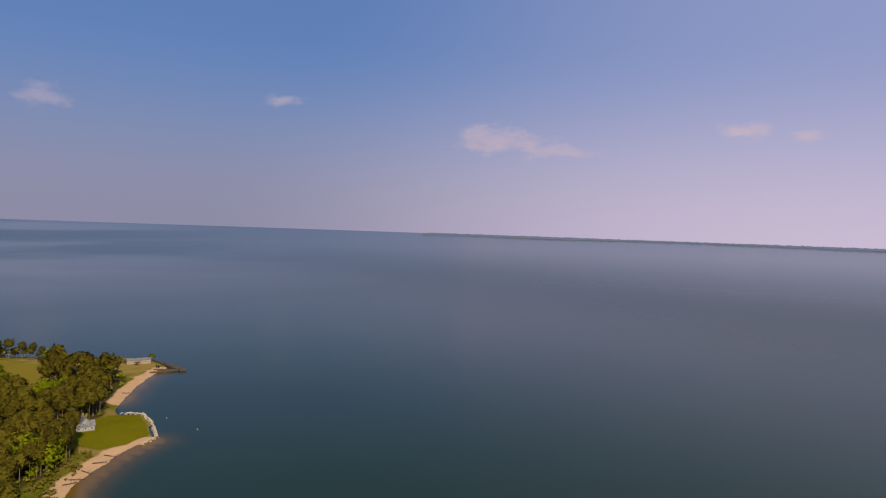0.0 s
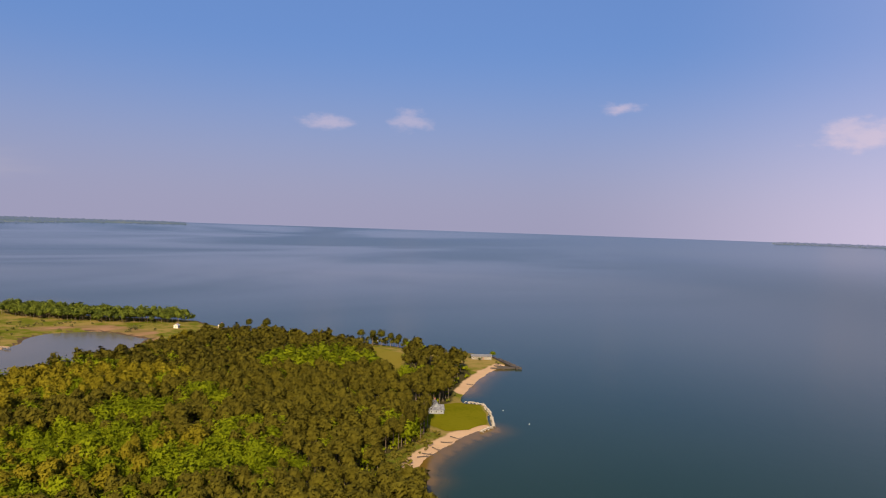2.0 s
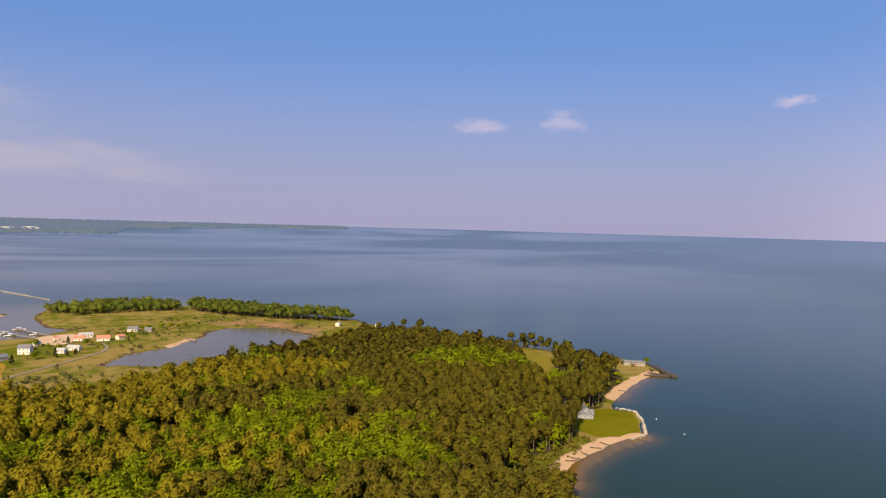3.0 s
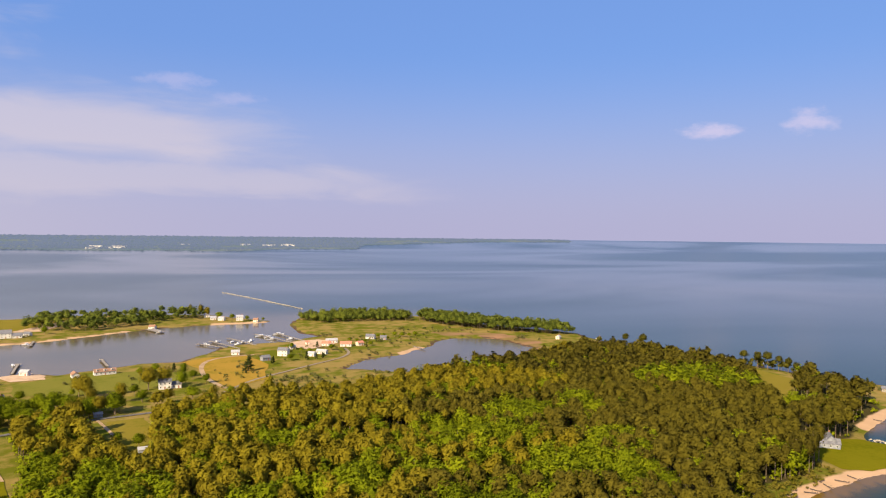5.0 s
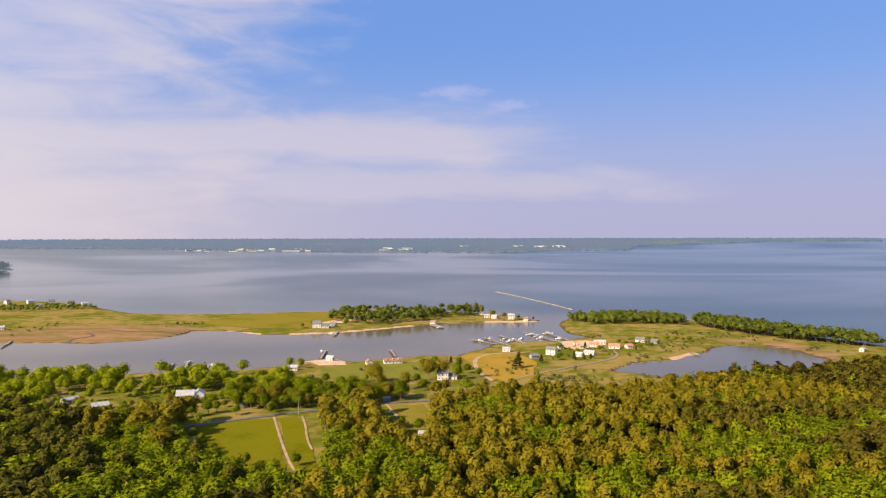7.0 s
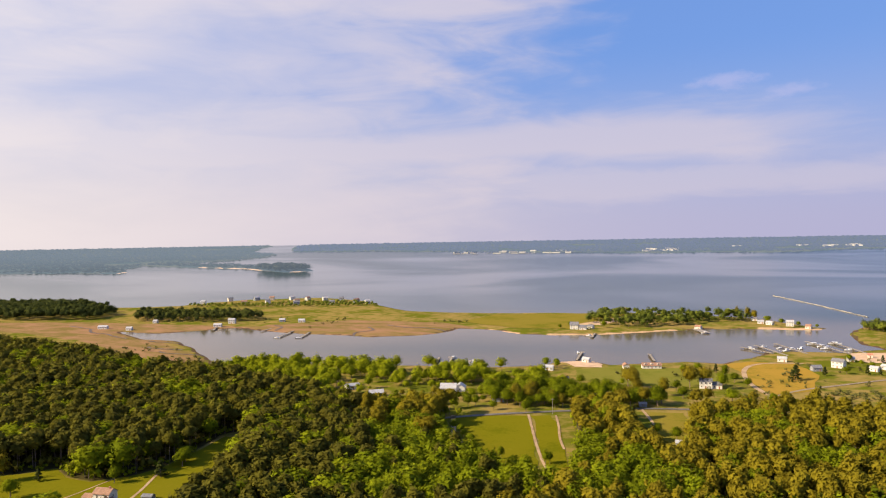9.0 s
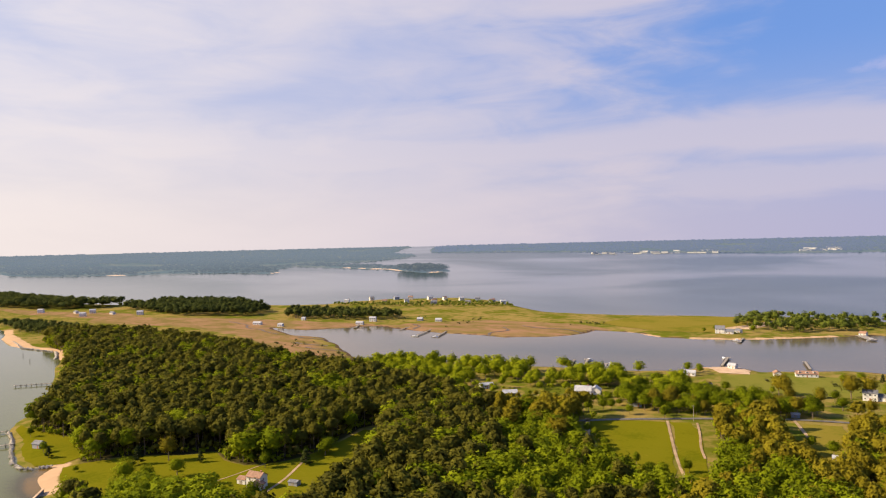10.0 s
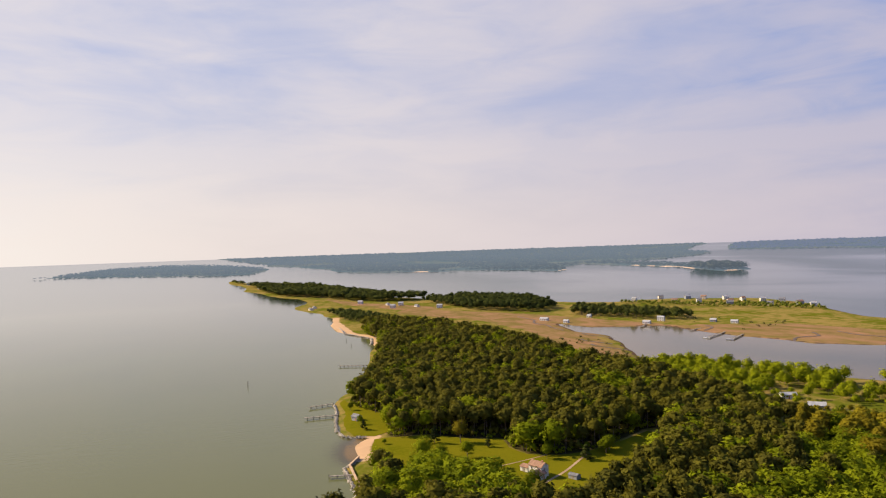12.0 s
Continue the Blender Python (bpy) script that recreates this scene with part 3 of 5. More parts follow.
def patch(name, outline, mat, label, category, lift=0.24, cell=8.0, rounds=2, rough=0.06):
    """A piece of the plan laid on the ground, following its height."""
    pts = cut_in(outline, rounds, rough, 7)
    bm = bmesh.new()
    bm.faces.new([bm.verts.new((*p, 0)) for p in pts])
    lo, hi = pts.min(0), pts.max(0)
    for axis in (0, 1):
        for c in np.arange(lo[axis] + cell / 2, hi[axis], cell):
            co, no = [0, 0, 0], [0, 0, 0]
            co[axis], no[axis] = c, 1
            bmesh.ops.bisect_plane(bm, geom=bm.faces[:] + bm.edges[:] + bm.verts[:], plane_co=co, plane_no=no)
    bmesh.ops.triangulate(bm, faces=bm.faces[:])
    vs = np.array([v.co[:] for v in bm.verts])
    for v, h in zip(bm.verts, ground_z(vs[:, 0], vs[:, 1])):
        v.co.z = h + lift
    bmesh.ops.recalc_face_normals(bm, faces=bm.faces[:])
    if sum(f.normal.z for f in bm.faces) < 0:
        bmesh.ops.reverse_faces(bm, faces=bm.faces[:])
    return tagged(part(name, bm, mat), label, category, kind="structure")


def ribbon(name, line, width, mat, label, category, lift=0.36, wander=0.12):
    """A road or a track along a line, with uneven edges."""
    rnd = random.Random(len(line) + int(width * 10))
    pts = [Vector(p) for p in line]
    for k in range(3):
        out = [pts[0]]
        for a, b in zip(pts, pts[1:]):
            out += [a * 0.75 + b * 0.25, a * 0.25 + b * 0.75]
        pts = out + [pts[-1]]
    bm, rows = bmesh.new(), []
    for k, p in enumerate(pts):
        d = (pts[min(k + 1, len(pts) - 1)] - pts[max(k - 1, 0)]).normalized()
        s = Vector((-d.y, d.x))
        row = [p + s * width / 2 * (1 + rnd.uniform(-wander, wander)), p, p - s * width / 2 * (1 + rnd.uniform(-wander, wander))]
        zs = ground_z([q.x for q in row], [q.y for q in row])
        rows.append([bm.verts.new((q.x, q.y, h + lift)) for q, h in zip(row, zs)])
    for a, b in zip(rows, rows[1:]):
        for i in (0, 1):
            bm.faces.new((a[i], a[i + 1], b[i + 1], b[i]))
    bmesh.ops.recalc_face_normals(bm, faces=bm.faces[:])
    if sum(f.normal.z for f in bm.faces) < 0:
        bmesh.ops.reverse_faces(bm, faces=bm.faces[:])
    return tagged(part(name, bm, mat), label, category, kind="structure")


# lawns, fields and tracks
patch("lawn", [(-421, 139), (-430, 127), (-446, 127), (-473, 133), (-498, 142), (-528, 146), (-541, 153), (-518, 154), (-468, 164), (-424, 152)], LAWN, "green shore lawn behind pale stone riprap", "lawn")
patch("lawn", [(-413, 136), (-403, 168), (-394, 175), (-380, 187), (-369, 204), (-351, 198), (-334, 200), (-323, 216), (-321, 232), (-327, 256), (-338, 290), (-328, 293), (-296, 244), (-276, 209), (-271, 180), (-282, 164), (-314, 149), (-332, 134), (-373, 123), (-397, 129)], LAWN, "sunlit mown lawn round a white house", "lawn")
patch("lawn", [(320, 361), (329, 350), (316, 332), (296, 312), (280, 310), (265, 314), (264, 340), (284, 362)], LAWN, "bright green lawn behind a stone seawall", "lawn")
patch("field", [(-240, 396), (-229, 402), (-214, 412), (-197, 421), (-184, 402), (-172, 376), (-162, 357), (-151, 336), (-145, 320), (-133, 299), (-163, 299), (-198, 335), (-222, 374)], LAWN, "mown green field beside a sandy drive", "field")
patch("field", [(-195, 422), (-184, 429), (-174, 416), (-160, 390), (-148, 366), (-126, 316), (-141, 319), (-150, 338), (-161, 359), (-171, 378), (-183, 404)], LAWN, "narrow strip of mown grass between two drives", "field")
patch("field", [(373, 555), (395, 568), (399, 526), (362, 480), (326, 434), (318, 440), (341, 490)], MEADOW, "olive meadow at the end of the woods", "field")
patch("field", [(-128, 467), (-108, 475), (-100, 457), (-88, 393), (-104, 386), (-113, 421)], MEADOW, "rough grass clearing in the woods", "field")
patch("field", [(-118, 679), (-100, 697), (-63, 705), (-39, 653), (-35, 588), (-63, 559), (-88, 605)], STRAW, "dry orange grass field by the creek", "field")
patch("field", [(-228, 592), (-200, 624), (-160, 632), (-120, 642), (-105, 602), (-115, 562), (-160, 547), (-210, 547)], PASTURE, "green pasture beside the creek", "field")
patch("field", [(-504, 968), (-404, 1029), (-321, 1046), (-326, 905), (-331, 854), (-402, 836), (-453, 846), (-504, 866)], MEADOW, "open green marsh meadow on the far bank", "field", cell=30)
patch("sand_lot", [(-256, 628), (-246, 650), (-232, 646), (-216, 630), (-210, 610), (-233, 603)], SANDPILE, "bare sandy lot round a waterside shed", "sand")
patch("sand_lot", [(-346, 894), (-321, 1006), (-306, 1006), (-311, 905)], SANDPILE, "bare sandy strip in the marsh", "sand")
patch("sand_lot", [(-2, 733), (28, 772), (8, 802), (-20, 792), (-21, 752)], SANDPILE, "worn sandy yard behind the docks", "sand")
ribbon("road", [(-330, 331), (-261, 366), (-239, 394), (-219, 413), (-188, 438), (-140, 474), (-90, 492), (-41, 524)], 4.2, ASPHALT, "narrow grey country road", "road")
ribbon("drive", [(-197, 424), (-182, 396), (-168, 370), (-158, 352), (-145, 330), (-133, 314), (-118, 296), (-105, 270)], 1.6, DIRT, "pale sandy drive across the field", "drive")
ribbon("drive", [(-180, 430), (-167, 404), (-158, 382), (-147, 362)], 1.4, DIRT, "pale sandy drive along the pines", "drive")
ribbon("drive", [(-136, 474), (-124, 451), (-112, 426)], 2.0, DIRT, "straight sandy drive in a clearing", "drive")
ribbon("drive", [(-240, 398), (-222, 368), (-210, 348), (-198, 334), (-194, 318), (-184, 316)], 3.0, DIRT, "shaded sandy drive", "drive")
ribbon("drive", [(-318, 230), (-312, 222), (-297, 201), (-290, 187), (-279, 167)], 1.5, DIRT, "two-track sandy drive to a house", "drive")
ribbon("drive", [(-327, 209), (-323, 186), (-322, 171)], 0.9, DIRT, "worn track across the lawn", "drive")
ribbon("drive", [(-55, 706), (-88, 695), (-100, 661), (-86, 593), (-61, 548)], 4.0, DIRT, "sandy track round a dry field", "drive")
ribbon("road", [(-66, 540), (-61, 554), (-48, 585), (-25, 613), (-1, 645), (28, 679), (38, 706), (34, 735)], 3.0, LANE, "worn grey lane to the houses by the docks", "road")

MUD = plain("wet_marsh_mud", (0.060, 0.040, 0.028), (0.105, 0.072, 0.050), 0.3, 0.6, bump=0.4)
for line in ([(-934, 574), (-905, 556), (-872, 560), (-845, 548), (-806, 543)], [(-700, 552), (-735, 538), (-760, 541)], [(-660, 512), (-700, 502), (-716, 508)], [(-612, 500), (-650, 486), (-672, 490)],
             [(-560, 690), (-575, 712), (-560, 738), (-590, 760)], [(-470, 772), (-510, 788), (-540, 776), (-580, 790)], [(-690, 684), (-700, 712), (-728, 722)], [(-1010, 590), (-960, 584), (-930, 576)]):
    ribbon("tidal_ditch", line, 3.2, MUD, "narrow dark muddy ditch winding through the marsh", "ditch", lift=0.30, wander=0.5)

# ---------------------------------------------------------------- trees
G = (1 + 5 ** 0.5) / 2
ICO_V = np.array([(-1, G, 0), (1, G, 0), (-1, -G, 0), (1, -G, 0), (0, -1, G), (0, 1, G), (0, -1, -G), (0, 1, -G), (G, 0, -1), (G, 0, 1), (-G, 0, -1), (-G, 0, 1)]) / math.hypot(1, G)
ICO_F = np.array([(0, 11, 5), (0, 5, 1), (0, 1, 7), (0, 7, 10), (0, 10, 11), (1, 5, 9), (5, 11, 4), (11, 10, 2), (10, 7, 6), (7, 1, 8),
                  (3, 9, 4), (3, 4, 2), (3, 2, 6), (3, 6, 8), (3, 8, 9), (4, 9, 5), (2, 4, 11), (6, 2, 10), (8, 6, 7), (9, 8, 1)])


def finer(vs, fs):
    """A round mesh with each triangle split in four."""
    vs, made, out = [tuple(v) for v in vs], {}, []

    def between(a, b):
        key = (min(a, b), max(a, b))
        if key not in made:
            m = np.array(vs[a]) + vs[b]
            vs.append(tuple(m / np.linalg.norm(m)))
            made[key] = len(vs) - 1
        return made[key]
    for a, b, c in fs:
        p, q, r = between(a, b), between(b, c), between(c, a)
        out += [(a, p, r), (p, b, q), (r, q, c), (p, q, r)]
    return np.array(vs), np.array(out)


BALL_V, BALL_F = finer(ICO_V, ICO_F)


def sprays_on(rnd, p, w, spray_size):
    """Small three-cornered sprays of leaves at p, lying about square to w and tipped a little at random."""
    k = len(p)
    a = rnd.normal(size=(k, 3))
    a -= w * np.sum(a * w, 1, keepdims=True) * 0.4
    a /= np.linalg.norm(a, axis=1, keepdims=True)
    b = np.cross(w, a) + rnd.normal(size=(k, 3)) * 0.5
    size = spray_size * rnd.uniform(0.7, 1.5, (k, 1))
    return np.stack([p + a * size * 1.5, p - a * size * 0.75 + b * size * 1.2, p - a * size * 0.75 - b * size * 1.2], 1).reshape(-1, 3)


def crown(rnd, clumps, sprays, spray_size, core=0.62):
    """A ragged crown of separate boughs, each a heart wrapped in sprays of leaves. clumps: centre, radius, height of each."""
    vs, fs, ns, count = [], [], [], 0
    middle = np.mean([c for c, r, h in clumps], 0) - (0, 0, 0.10)
    for c, r, h in clumps:
        vs.append(ICO_V * (r * core * rnd.uniform(0.75, 1.20, (12, 1))) * (1, 1, h / r) + c), fs.append(ICO_F + count)
        outward = np.array(c) - middle
        outward /= np.linalg.norm(outward) + 1e-6
        w = rnd.normal(size=(sprays, 3))
        w /= np.linalg.norm(w, axis=1, keepdims=True)
        w[:, 2] = np.where(w[:, 2] < -0.35, -w[:, 2], w[:, 2])
        vs.append(sprays_on(rnd, np.array(c) + w * (r, r, h) * rnd.uniform(0.62, 1.10, (sprays, 1)), w, spray_size))
        fs.append(count + 12 + np.arange(3 * sprays).reshape(-1, 3))
        count += 12 + 3 * sprays
        ns += [ICO_V * 0.55 + outward * 0.65, np.repeat(w * 0.55 + outward * 0.65, 3, 0)]
    ns = np.concatenate(ns)
    return np.concatenate(vs), np.concatenate(fs), ns / (np.linalg.norm(ns, axis=1, keepdims=True) + 1e-6)


def dome(rnd, middle, wide, tall, deep, lobes, swell, sprays, spray_size, fine):
    """A full crown, one high: a lumpy dome with uneven boughs and a coat of leafy sprays. tall, deep: its reach above and below the middle."""
    bough = rnd.normal(size=(lobes, 3))
    bough[:, 2] = np.abs(bough[:, 2]) * 0.9 - 0.25
    bough /= np.linalg.norm(bough, axis=1, keepdims=True)
    strong = rnd.uniform(0.5, 1.2, lobes)

    def form(w):
        near = np.exp((w @ bough.T - 1) / 0.06) * strong
        reach = 0.76 + swell * np.max(near, 1)
        best = bough[np.argmax(near, 1)]
        p = w * reach[:, None] * np.where(w[:, 2:] > 0, (wide, wide, tall), (wide, wide, deep))
        # boughs lean outwards, so each catches the light on its own top
        way = w + 0.9 * (w - best * np.sum(w * best, 1, keepdims=True)) + (0, 0, 0.15)
        return p + (0, 0, middle), way / np.linalg.norm(way, axis=1, keepdims=True)
    heart, heart_way = form(BALL_V if fine else ICO_V)
    heart = (heart - (0, 0, middle)) * 0.66 + (0, 0, middle)
    w = rnd.normal(size=(sprays, 3))
    w[:, 2] = np.where(w[:, 2] < -0.5, -w[:, 2], w[:, 2])
    w /= np.linalg.norm(w, axis=1, keepdims=True)
    p, way = form(w)
    p = (p - (0, 0, middle)) * rnd.uniform(0.66, 1.16, (sprays, 1)) + (0, 0, middle)
    faces = BALL_F if fine else ICO_F
    return (np.concatenate([heart, sprays_on(rnd, p, w, spray_size)]), np.concatenate([faces, len(heart) + np.arange(3 * sprays).reshape(-1, 3)]),
            np.concatenate([heart_way, np.repeat(way, 3, 0)]))


def full_crown(kind, rnd, sprays, spray_size, fine=False):
    """The crown of one tree of that kind, one high."""
    u = rnd.uniform
    if kind == "broad":
        return dome(rnd, u(0.48, 0.54), u(0.27, 0.33), u(0.40, 0.47), u(0.34, 0.42), 15, 0.34, sprays, spray_size, fine)
    if kind == "round_pine":
        return dome(rnd, u(0.50, 0.56), u(0.25, 0.30), u(0.40, 0.45), u(0.32, 0.40), 14, 0.40, sprays, spray_size, fine)
    if "pine" in kind:
        return dome(rnd, u(0.64, 0.70), u(0.165, 0.225), u(0.27, 0.33), u(0.20, 0.27), 12, 0.36, sprays, spray_size, fine)
    return crown(rnd, bush_clumps(rnd, 8) if kind == "bush" else cedar_clumps(rnd, 14), max(4, sprays // 12), spray_size)


def bush_clumps(rnd, count):
    """A bush, one high: low, wide and close to the ground."""
    return [((0.42 * math.sqrt(rnd.uniform()) * math.cos(k * 2.4), 0.42 * math.sqrt(rnd.uniform()) * math.sin(k * 2.4), rnd.uniform(0.2, 0.7)), rnd.uniform(0.18, 0.3), rnd.uniform(0.2, 0.3)) for k in range(count)]


def cedar_clumps(rnd, count):
    """A cedar, one high: a narrow, ragged cone down to the ground."""
    out = []
    for k in range(count):
        f = (k + 0.5) / count
        a, w = k * 2.4, 0.17 * (1 - f) ** 0.8
        out.append(((w * math.cos(a), w * math.sin(a), 0.12 + 0.80 * f), 0.06 + 0.07 * (1 - f), 0.09))
    return out


def trunk_mesh(name, top, thick, limbs, seed):
    rnd = random.Random(seed)
    bm = bmesh.new()
    post(bm, (0, 0, -0.02), (0.01, 0.0, top * 0.55), thick, thick * 0.75, 6)
    post(bm, (0.01, 0, top * 0.54), (0.0, 0.01, top), thick * 0.75, thick * 0.35, 6)
    for k in range(limbs):
        z = top * rnd.uniform(0.62, 0.95)
        a = k * 2.4 + rnd.random()
        w = rnd.uniform(0.08, 0.16)
        post(bm, (0, 0, z), (w * math.cos(a), w * math.sin(a), z + rnd.uniform(0.02, 0.08)), thick * 0.4, thick * 0.15, 4)
    me = bpy.data.meshes.new(name)
    bm.to_mesh(me)
    bm.free()
    me.materials.append(BARK)
    return me


FOLIAGE = {"pine": PINE, "broad": LEAF, "cedar": HEDGE, "dark_pine": SHADED_GREENPINE, "brown_pine": SHADED_BROWNPINE, "bush": SHRUB, "round_pine": PINE}
NEAR, ROUGH, COARSE, TINY = {}, {}, {}, {}
for kind, limbs, top, thick in (("pine", 6, 0.92, 0.013), ("broad", 7, 0.70, 0.018), ("cedar", 0, 0.8, 0.015), ("dark_pine", 6, 0.92, 0.013), ("brown_pine", 6, 0.92, 0.013), ("bush", 0, 0.4, 0.03), ("round_pine", 7, 0.8, 0.016)):
    ROUGH[kind], COARSE[kind], NEAR[kind], TINY[kind] = [], [], [], []
    for k in range(7):
        rnd = np.random.RandomState(40 + k + 100 * len(kind))
        v, f, out = full_crown(kind, rnd, 900, 0.0165, True)
        me = raw_mesh(kind + "_crown", v, f, True)
        directions(me, "bough", out)
        me.materials.append(FOLIAGE[kind])
        NEAR[kind].append((me, trunk_mesh(kind + "_trunk", top, thick, limbs, k)))
        ROUGH[kind].append(full_crown(kind, rnd, 340, 0.024))
        COARSE[kind].append(full_crown(kind, rnd, 105, 0.036))
        TINY[kind].append(full_crown(kind, rnd, 22, 0.065))

TREE_LABEL = {"pine": "tall olive-brown pine with a broken rounded crown in the woods", "broad": "bright green leafy broad-leaved tree in the woods",
              "cedar": "dark green cone-shaped cedar on open ground", "dark_pine": "tall dark green pine with painted shade in dense western woods", "brown_pine": "tall brownish pine with painted shade in woods above the sea"}
TREE_NAME = {"pine": "pine_tree", "broad": "leafy_tree", "cedar": "cedar_tree", "dark_pine": "pine_tree", "brown_pine": "pine_tree", "round_pine": "pine_tree"}


def stand_tree(kind, x, y, height, wide=1.0, label="", group="", z=None):
    """One tree with its trunk and crown."""
    k = int(abs(x * 7 + y * 3)) % 7
    crown_me, trunk_me = NEAR[kind][k]
    z = float(ground_z(x, y)[0]) if z is None else float(z)
    t = thing(TREE_NAME[kind], pose(x, y, z, 0, 0, (x * 37 + y * 11) % 360), label or TREE_LABEL[kind], "tree", group)
    t.scale = (height * wide, height * wide, height)
    for name, me in (("trunk", trunk_me), ("crown", crown_me)):
        new(name, me).parent = t
    return t


def canopy(name, trees, pieces, mat, label, trunks=True):
    """Many trees joined: rows of x, y, height, width."""
    vs, fs, ns, tones, count = [], [], [], [], 0
    rnd = np.random.RandomState(len(trees))
    zs = ground_z([t[0] for t in trees], [t[1] for t in trees])
    for (x, y, h, w), z in zip(trees, zs):
        v, f, out = pieces[rnd.randint(len(pieces))]
        a = rnd.uniform(0, 6.28)
        c, s = math.cos(a), math.sin(a)
        turn = np.array([(c, s, 0), (-s, c, 0), (0, 0, 1)])
        p = v @ turn * (h * w, h * w, h) + (x, y, z)
        ns.append(out @ turn)
        vs.append(p), fs.append(f + count), tones.append(np.full(len(v), rnd.uniform(0, 1)))
        count += len(v)
    me = raw_mesh(name, np.concatenate(vs), np.concatenate(fs), True)
    attribute(me, "tone", np.concatenate(tones))
    directions(me, "bough", np.concatenate(ns))
    me.materials.append(mat)
    ob = tagged(new(name, me), label, "trees", kind="stuff")
    if trunks:
        vs, fs, k = [], [], np.arange(4)
        prism = np.concatenate([np.stack([k, (k + 1) % 4, 4 + (k + 1) % 4], -1), np.stack([k, 4 + (k + 1) % 4, 4 + k], -1)])
        ring = np.stack([np.cos(k * 1.57), np.sin(k * 1.57)], -1)
        for i, ((x, y, h, w), z) in enumerate(zip(trees, zs)):
            r = 0.012 * h
            vs += [np.c_[ring * r + (x, y), np.full(4, z - 0.3)], np.c_[ring * r * 0.5 + (x, y), np.full(4, z + h * 0.8)]]
            fs.append(prism + 8 * i)
        me = raw_mesh("trunks", np.concatenate(vs), np.concatenate(fs))
        me.materials.append(BARK)
        tr = new("trunks", me)
        tr.parent = ob
    return ob


def scatter(outline, gap, seed, margin=0.0, holes=(), jitter=0.42):
    """Points spread over an outline at about that distance from one another."""
    rnd = np.random.RandomState(seed)
    poly = np.array(outline, float)
    lo, hi = poly.min(0), poly.max(0)
    gx, gy = np.meshgrid(np.arange(lo[0], hi[0], gap), np.arange(lo[1], hi[1], gap * 0.87))
    gx = gx + (np.arange(gx.shape[0]) % 2)[:, None] * gap / 2
    gx, gy = (gx + rnd.uniform(-jitter, jitter, gx.shape) * gap).ravel(), (gy + rnd.uniform(-jitter, jitter, gy.shape) * gap).ravel()
    ok = inside_by(gx, gy, poly) > margin
    for h in holes:
        ok &= inside_by(gx, gy, np.array(h, float)) < 0
    return np.stack([gx, gy], -1)[ok]


# the woods round the point
pts = scatter(FOREST, 6.8, 21, 1.0, OPENINGS, 0.50)
r, pan = np.hypot(*pts.T), np.degrees(np.arctan2(-pts[:, 0], pts[:, 1]))
pts = pts[(r > 208) & (pan > -72) & (pan < 92)]
rnd = np.random.RandomState(8)
chance = np.where(np.degrees(np.arctan2(-pts[:, 0], pts[:, 1])) > -20, np.where(pts[:, 0] < -190, 0.22, 0.08), 0.04)
for bx, by, br in BROAD:
    chance = np.maximum(chance, 0.93 * np.exp(-(((pts[:, 0] - bx) ** 2 + (pts[:, 1] - by) ** 2) / (0.92 * br) ** 2) ** 2))
is_broad = rnd.uniform(size=len(pts)) < chance
stands = np.array([noise.noise((p[0] / 60, p[1] / 60, 0)) for p in pts])
height = np.where(is_broad, rnd.uniform(14.0, 19.5, len(pts)) + 4.5 * (np.hypot(pts[:, 0] - 280, pts[:, 1] - 478) < 48), rnd.uniform(14.0, 21.0, len(pts))) * (1 + 0.14 * stands)
lean_west = pts[:, 0] < -190
width = np.where(lean_west, 1.30, 1.08) * np.where(is_broad, rnd.uniform(0.85, 1.20, len(pts)), rnd.uniform(0.82, 1.16, len(pts)))
keep = rnd.uniform(size=len(pts)) > np.where(stands < -0.35, 0.45, np.where(pts[:, 0] > 285, 0.30, 0.07))
pts, is_broad, height, width = pts[keep], is_broad[keep], height[keep], width[keep]
order = np.argsort(np.hypot(*pts.T))
# the darkened pine copies go west and east, standing in for uneven light
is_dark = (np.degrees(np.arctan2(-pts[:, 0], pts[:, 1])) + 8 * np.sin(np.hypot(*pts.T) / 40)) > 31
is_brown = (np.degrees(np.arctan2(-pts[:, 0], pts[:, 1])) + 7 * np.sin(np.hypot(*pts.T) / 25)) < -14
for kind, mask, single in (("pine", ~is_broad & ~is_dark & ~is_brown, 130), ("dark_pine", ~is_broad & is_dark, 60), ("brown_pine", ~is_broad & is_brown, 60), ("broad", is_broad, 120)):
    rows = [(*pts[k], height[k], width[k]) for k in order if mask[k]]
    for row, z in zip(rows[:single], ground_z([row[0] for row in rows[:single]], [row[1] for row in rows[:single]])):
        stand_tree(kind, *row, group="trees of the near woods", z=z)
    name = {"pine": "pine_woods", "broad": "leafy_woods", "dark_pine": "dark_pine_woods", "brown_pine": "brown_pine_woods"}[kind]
    words = {"pine": "dense olive-brown pine woods", "dark_pine": "dense dark green pine woods with painted shade on the western shore", "brown_pine": "dense brownish pine woods with painted shade above the eastern beach", "broad": "bright green broad-leaved stands in the woods"}[kind]
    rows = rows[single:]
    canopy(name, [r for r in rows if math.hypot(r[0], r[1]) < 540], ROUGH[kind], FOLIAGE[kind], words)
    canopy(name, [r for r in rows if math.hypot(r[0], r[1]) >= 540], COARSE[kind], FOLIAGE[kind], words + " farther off")

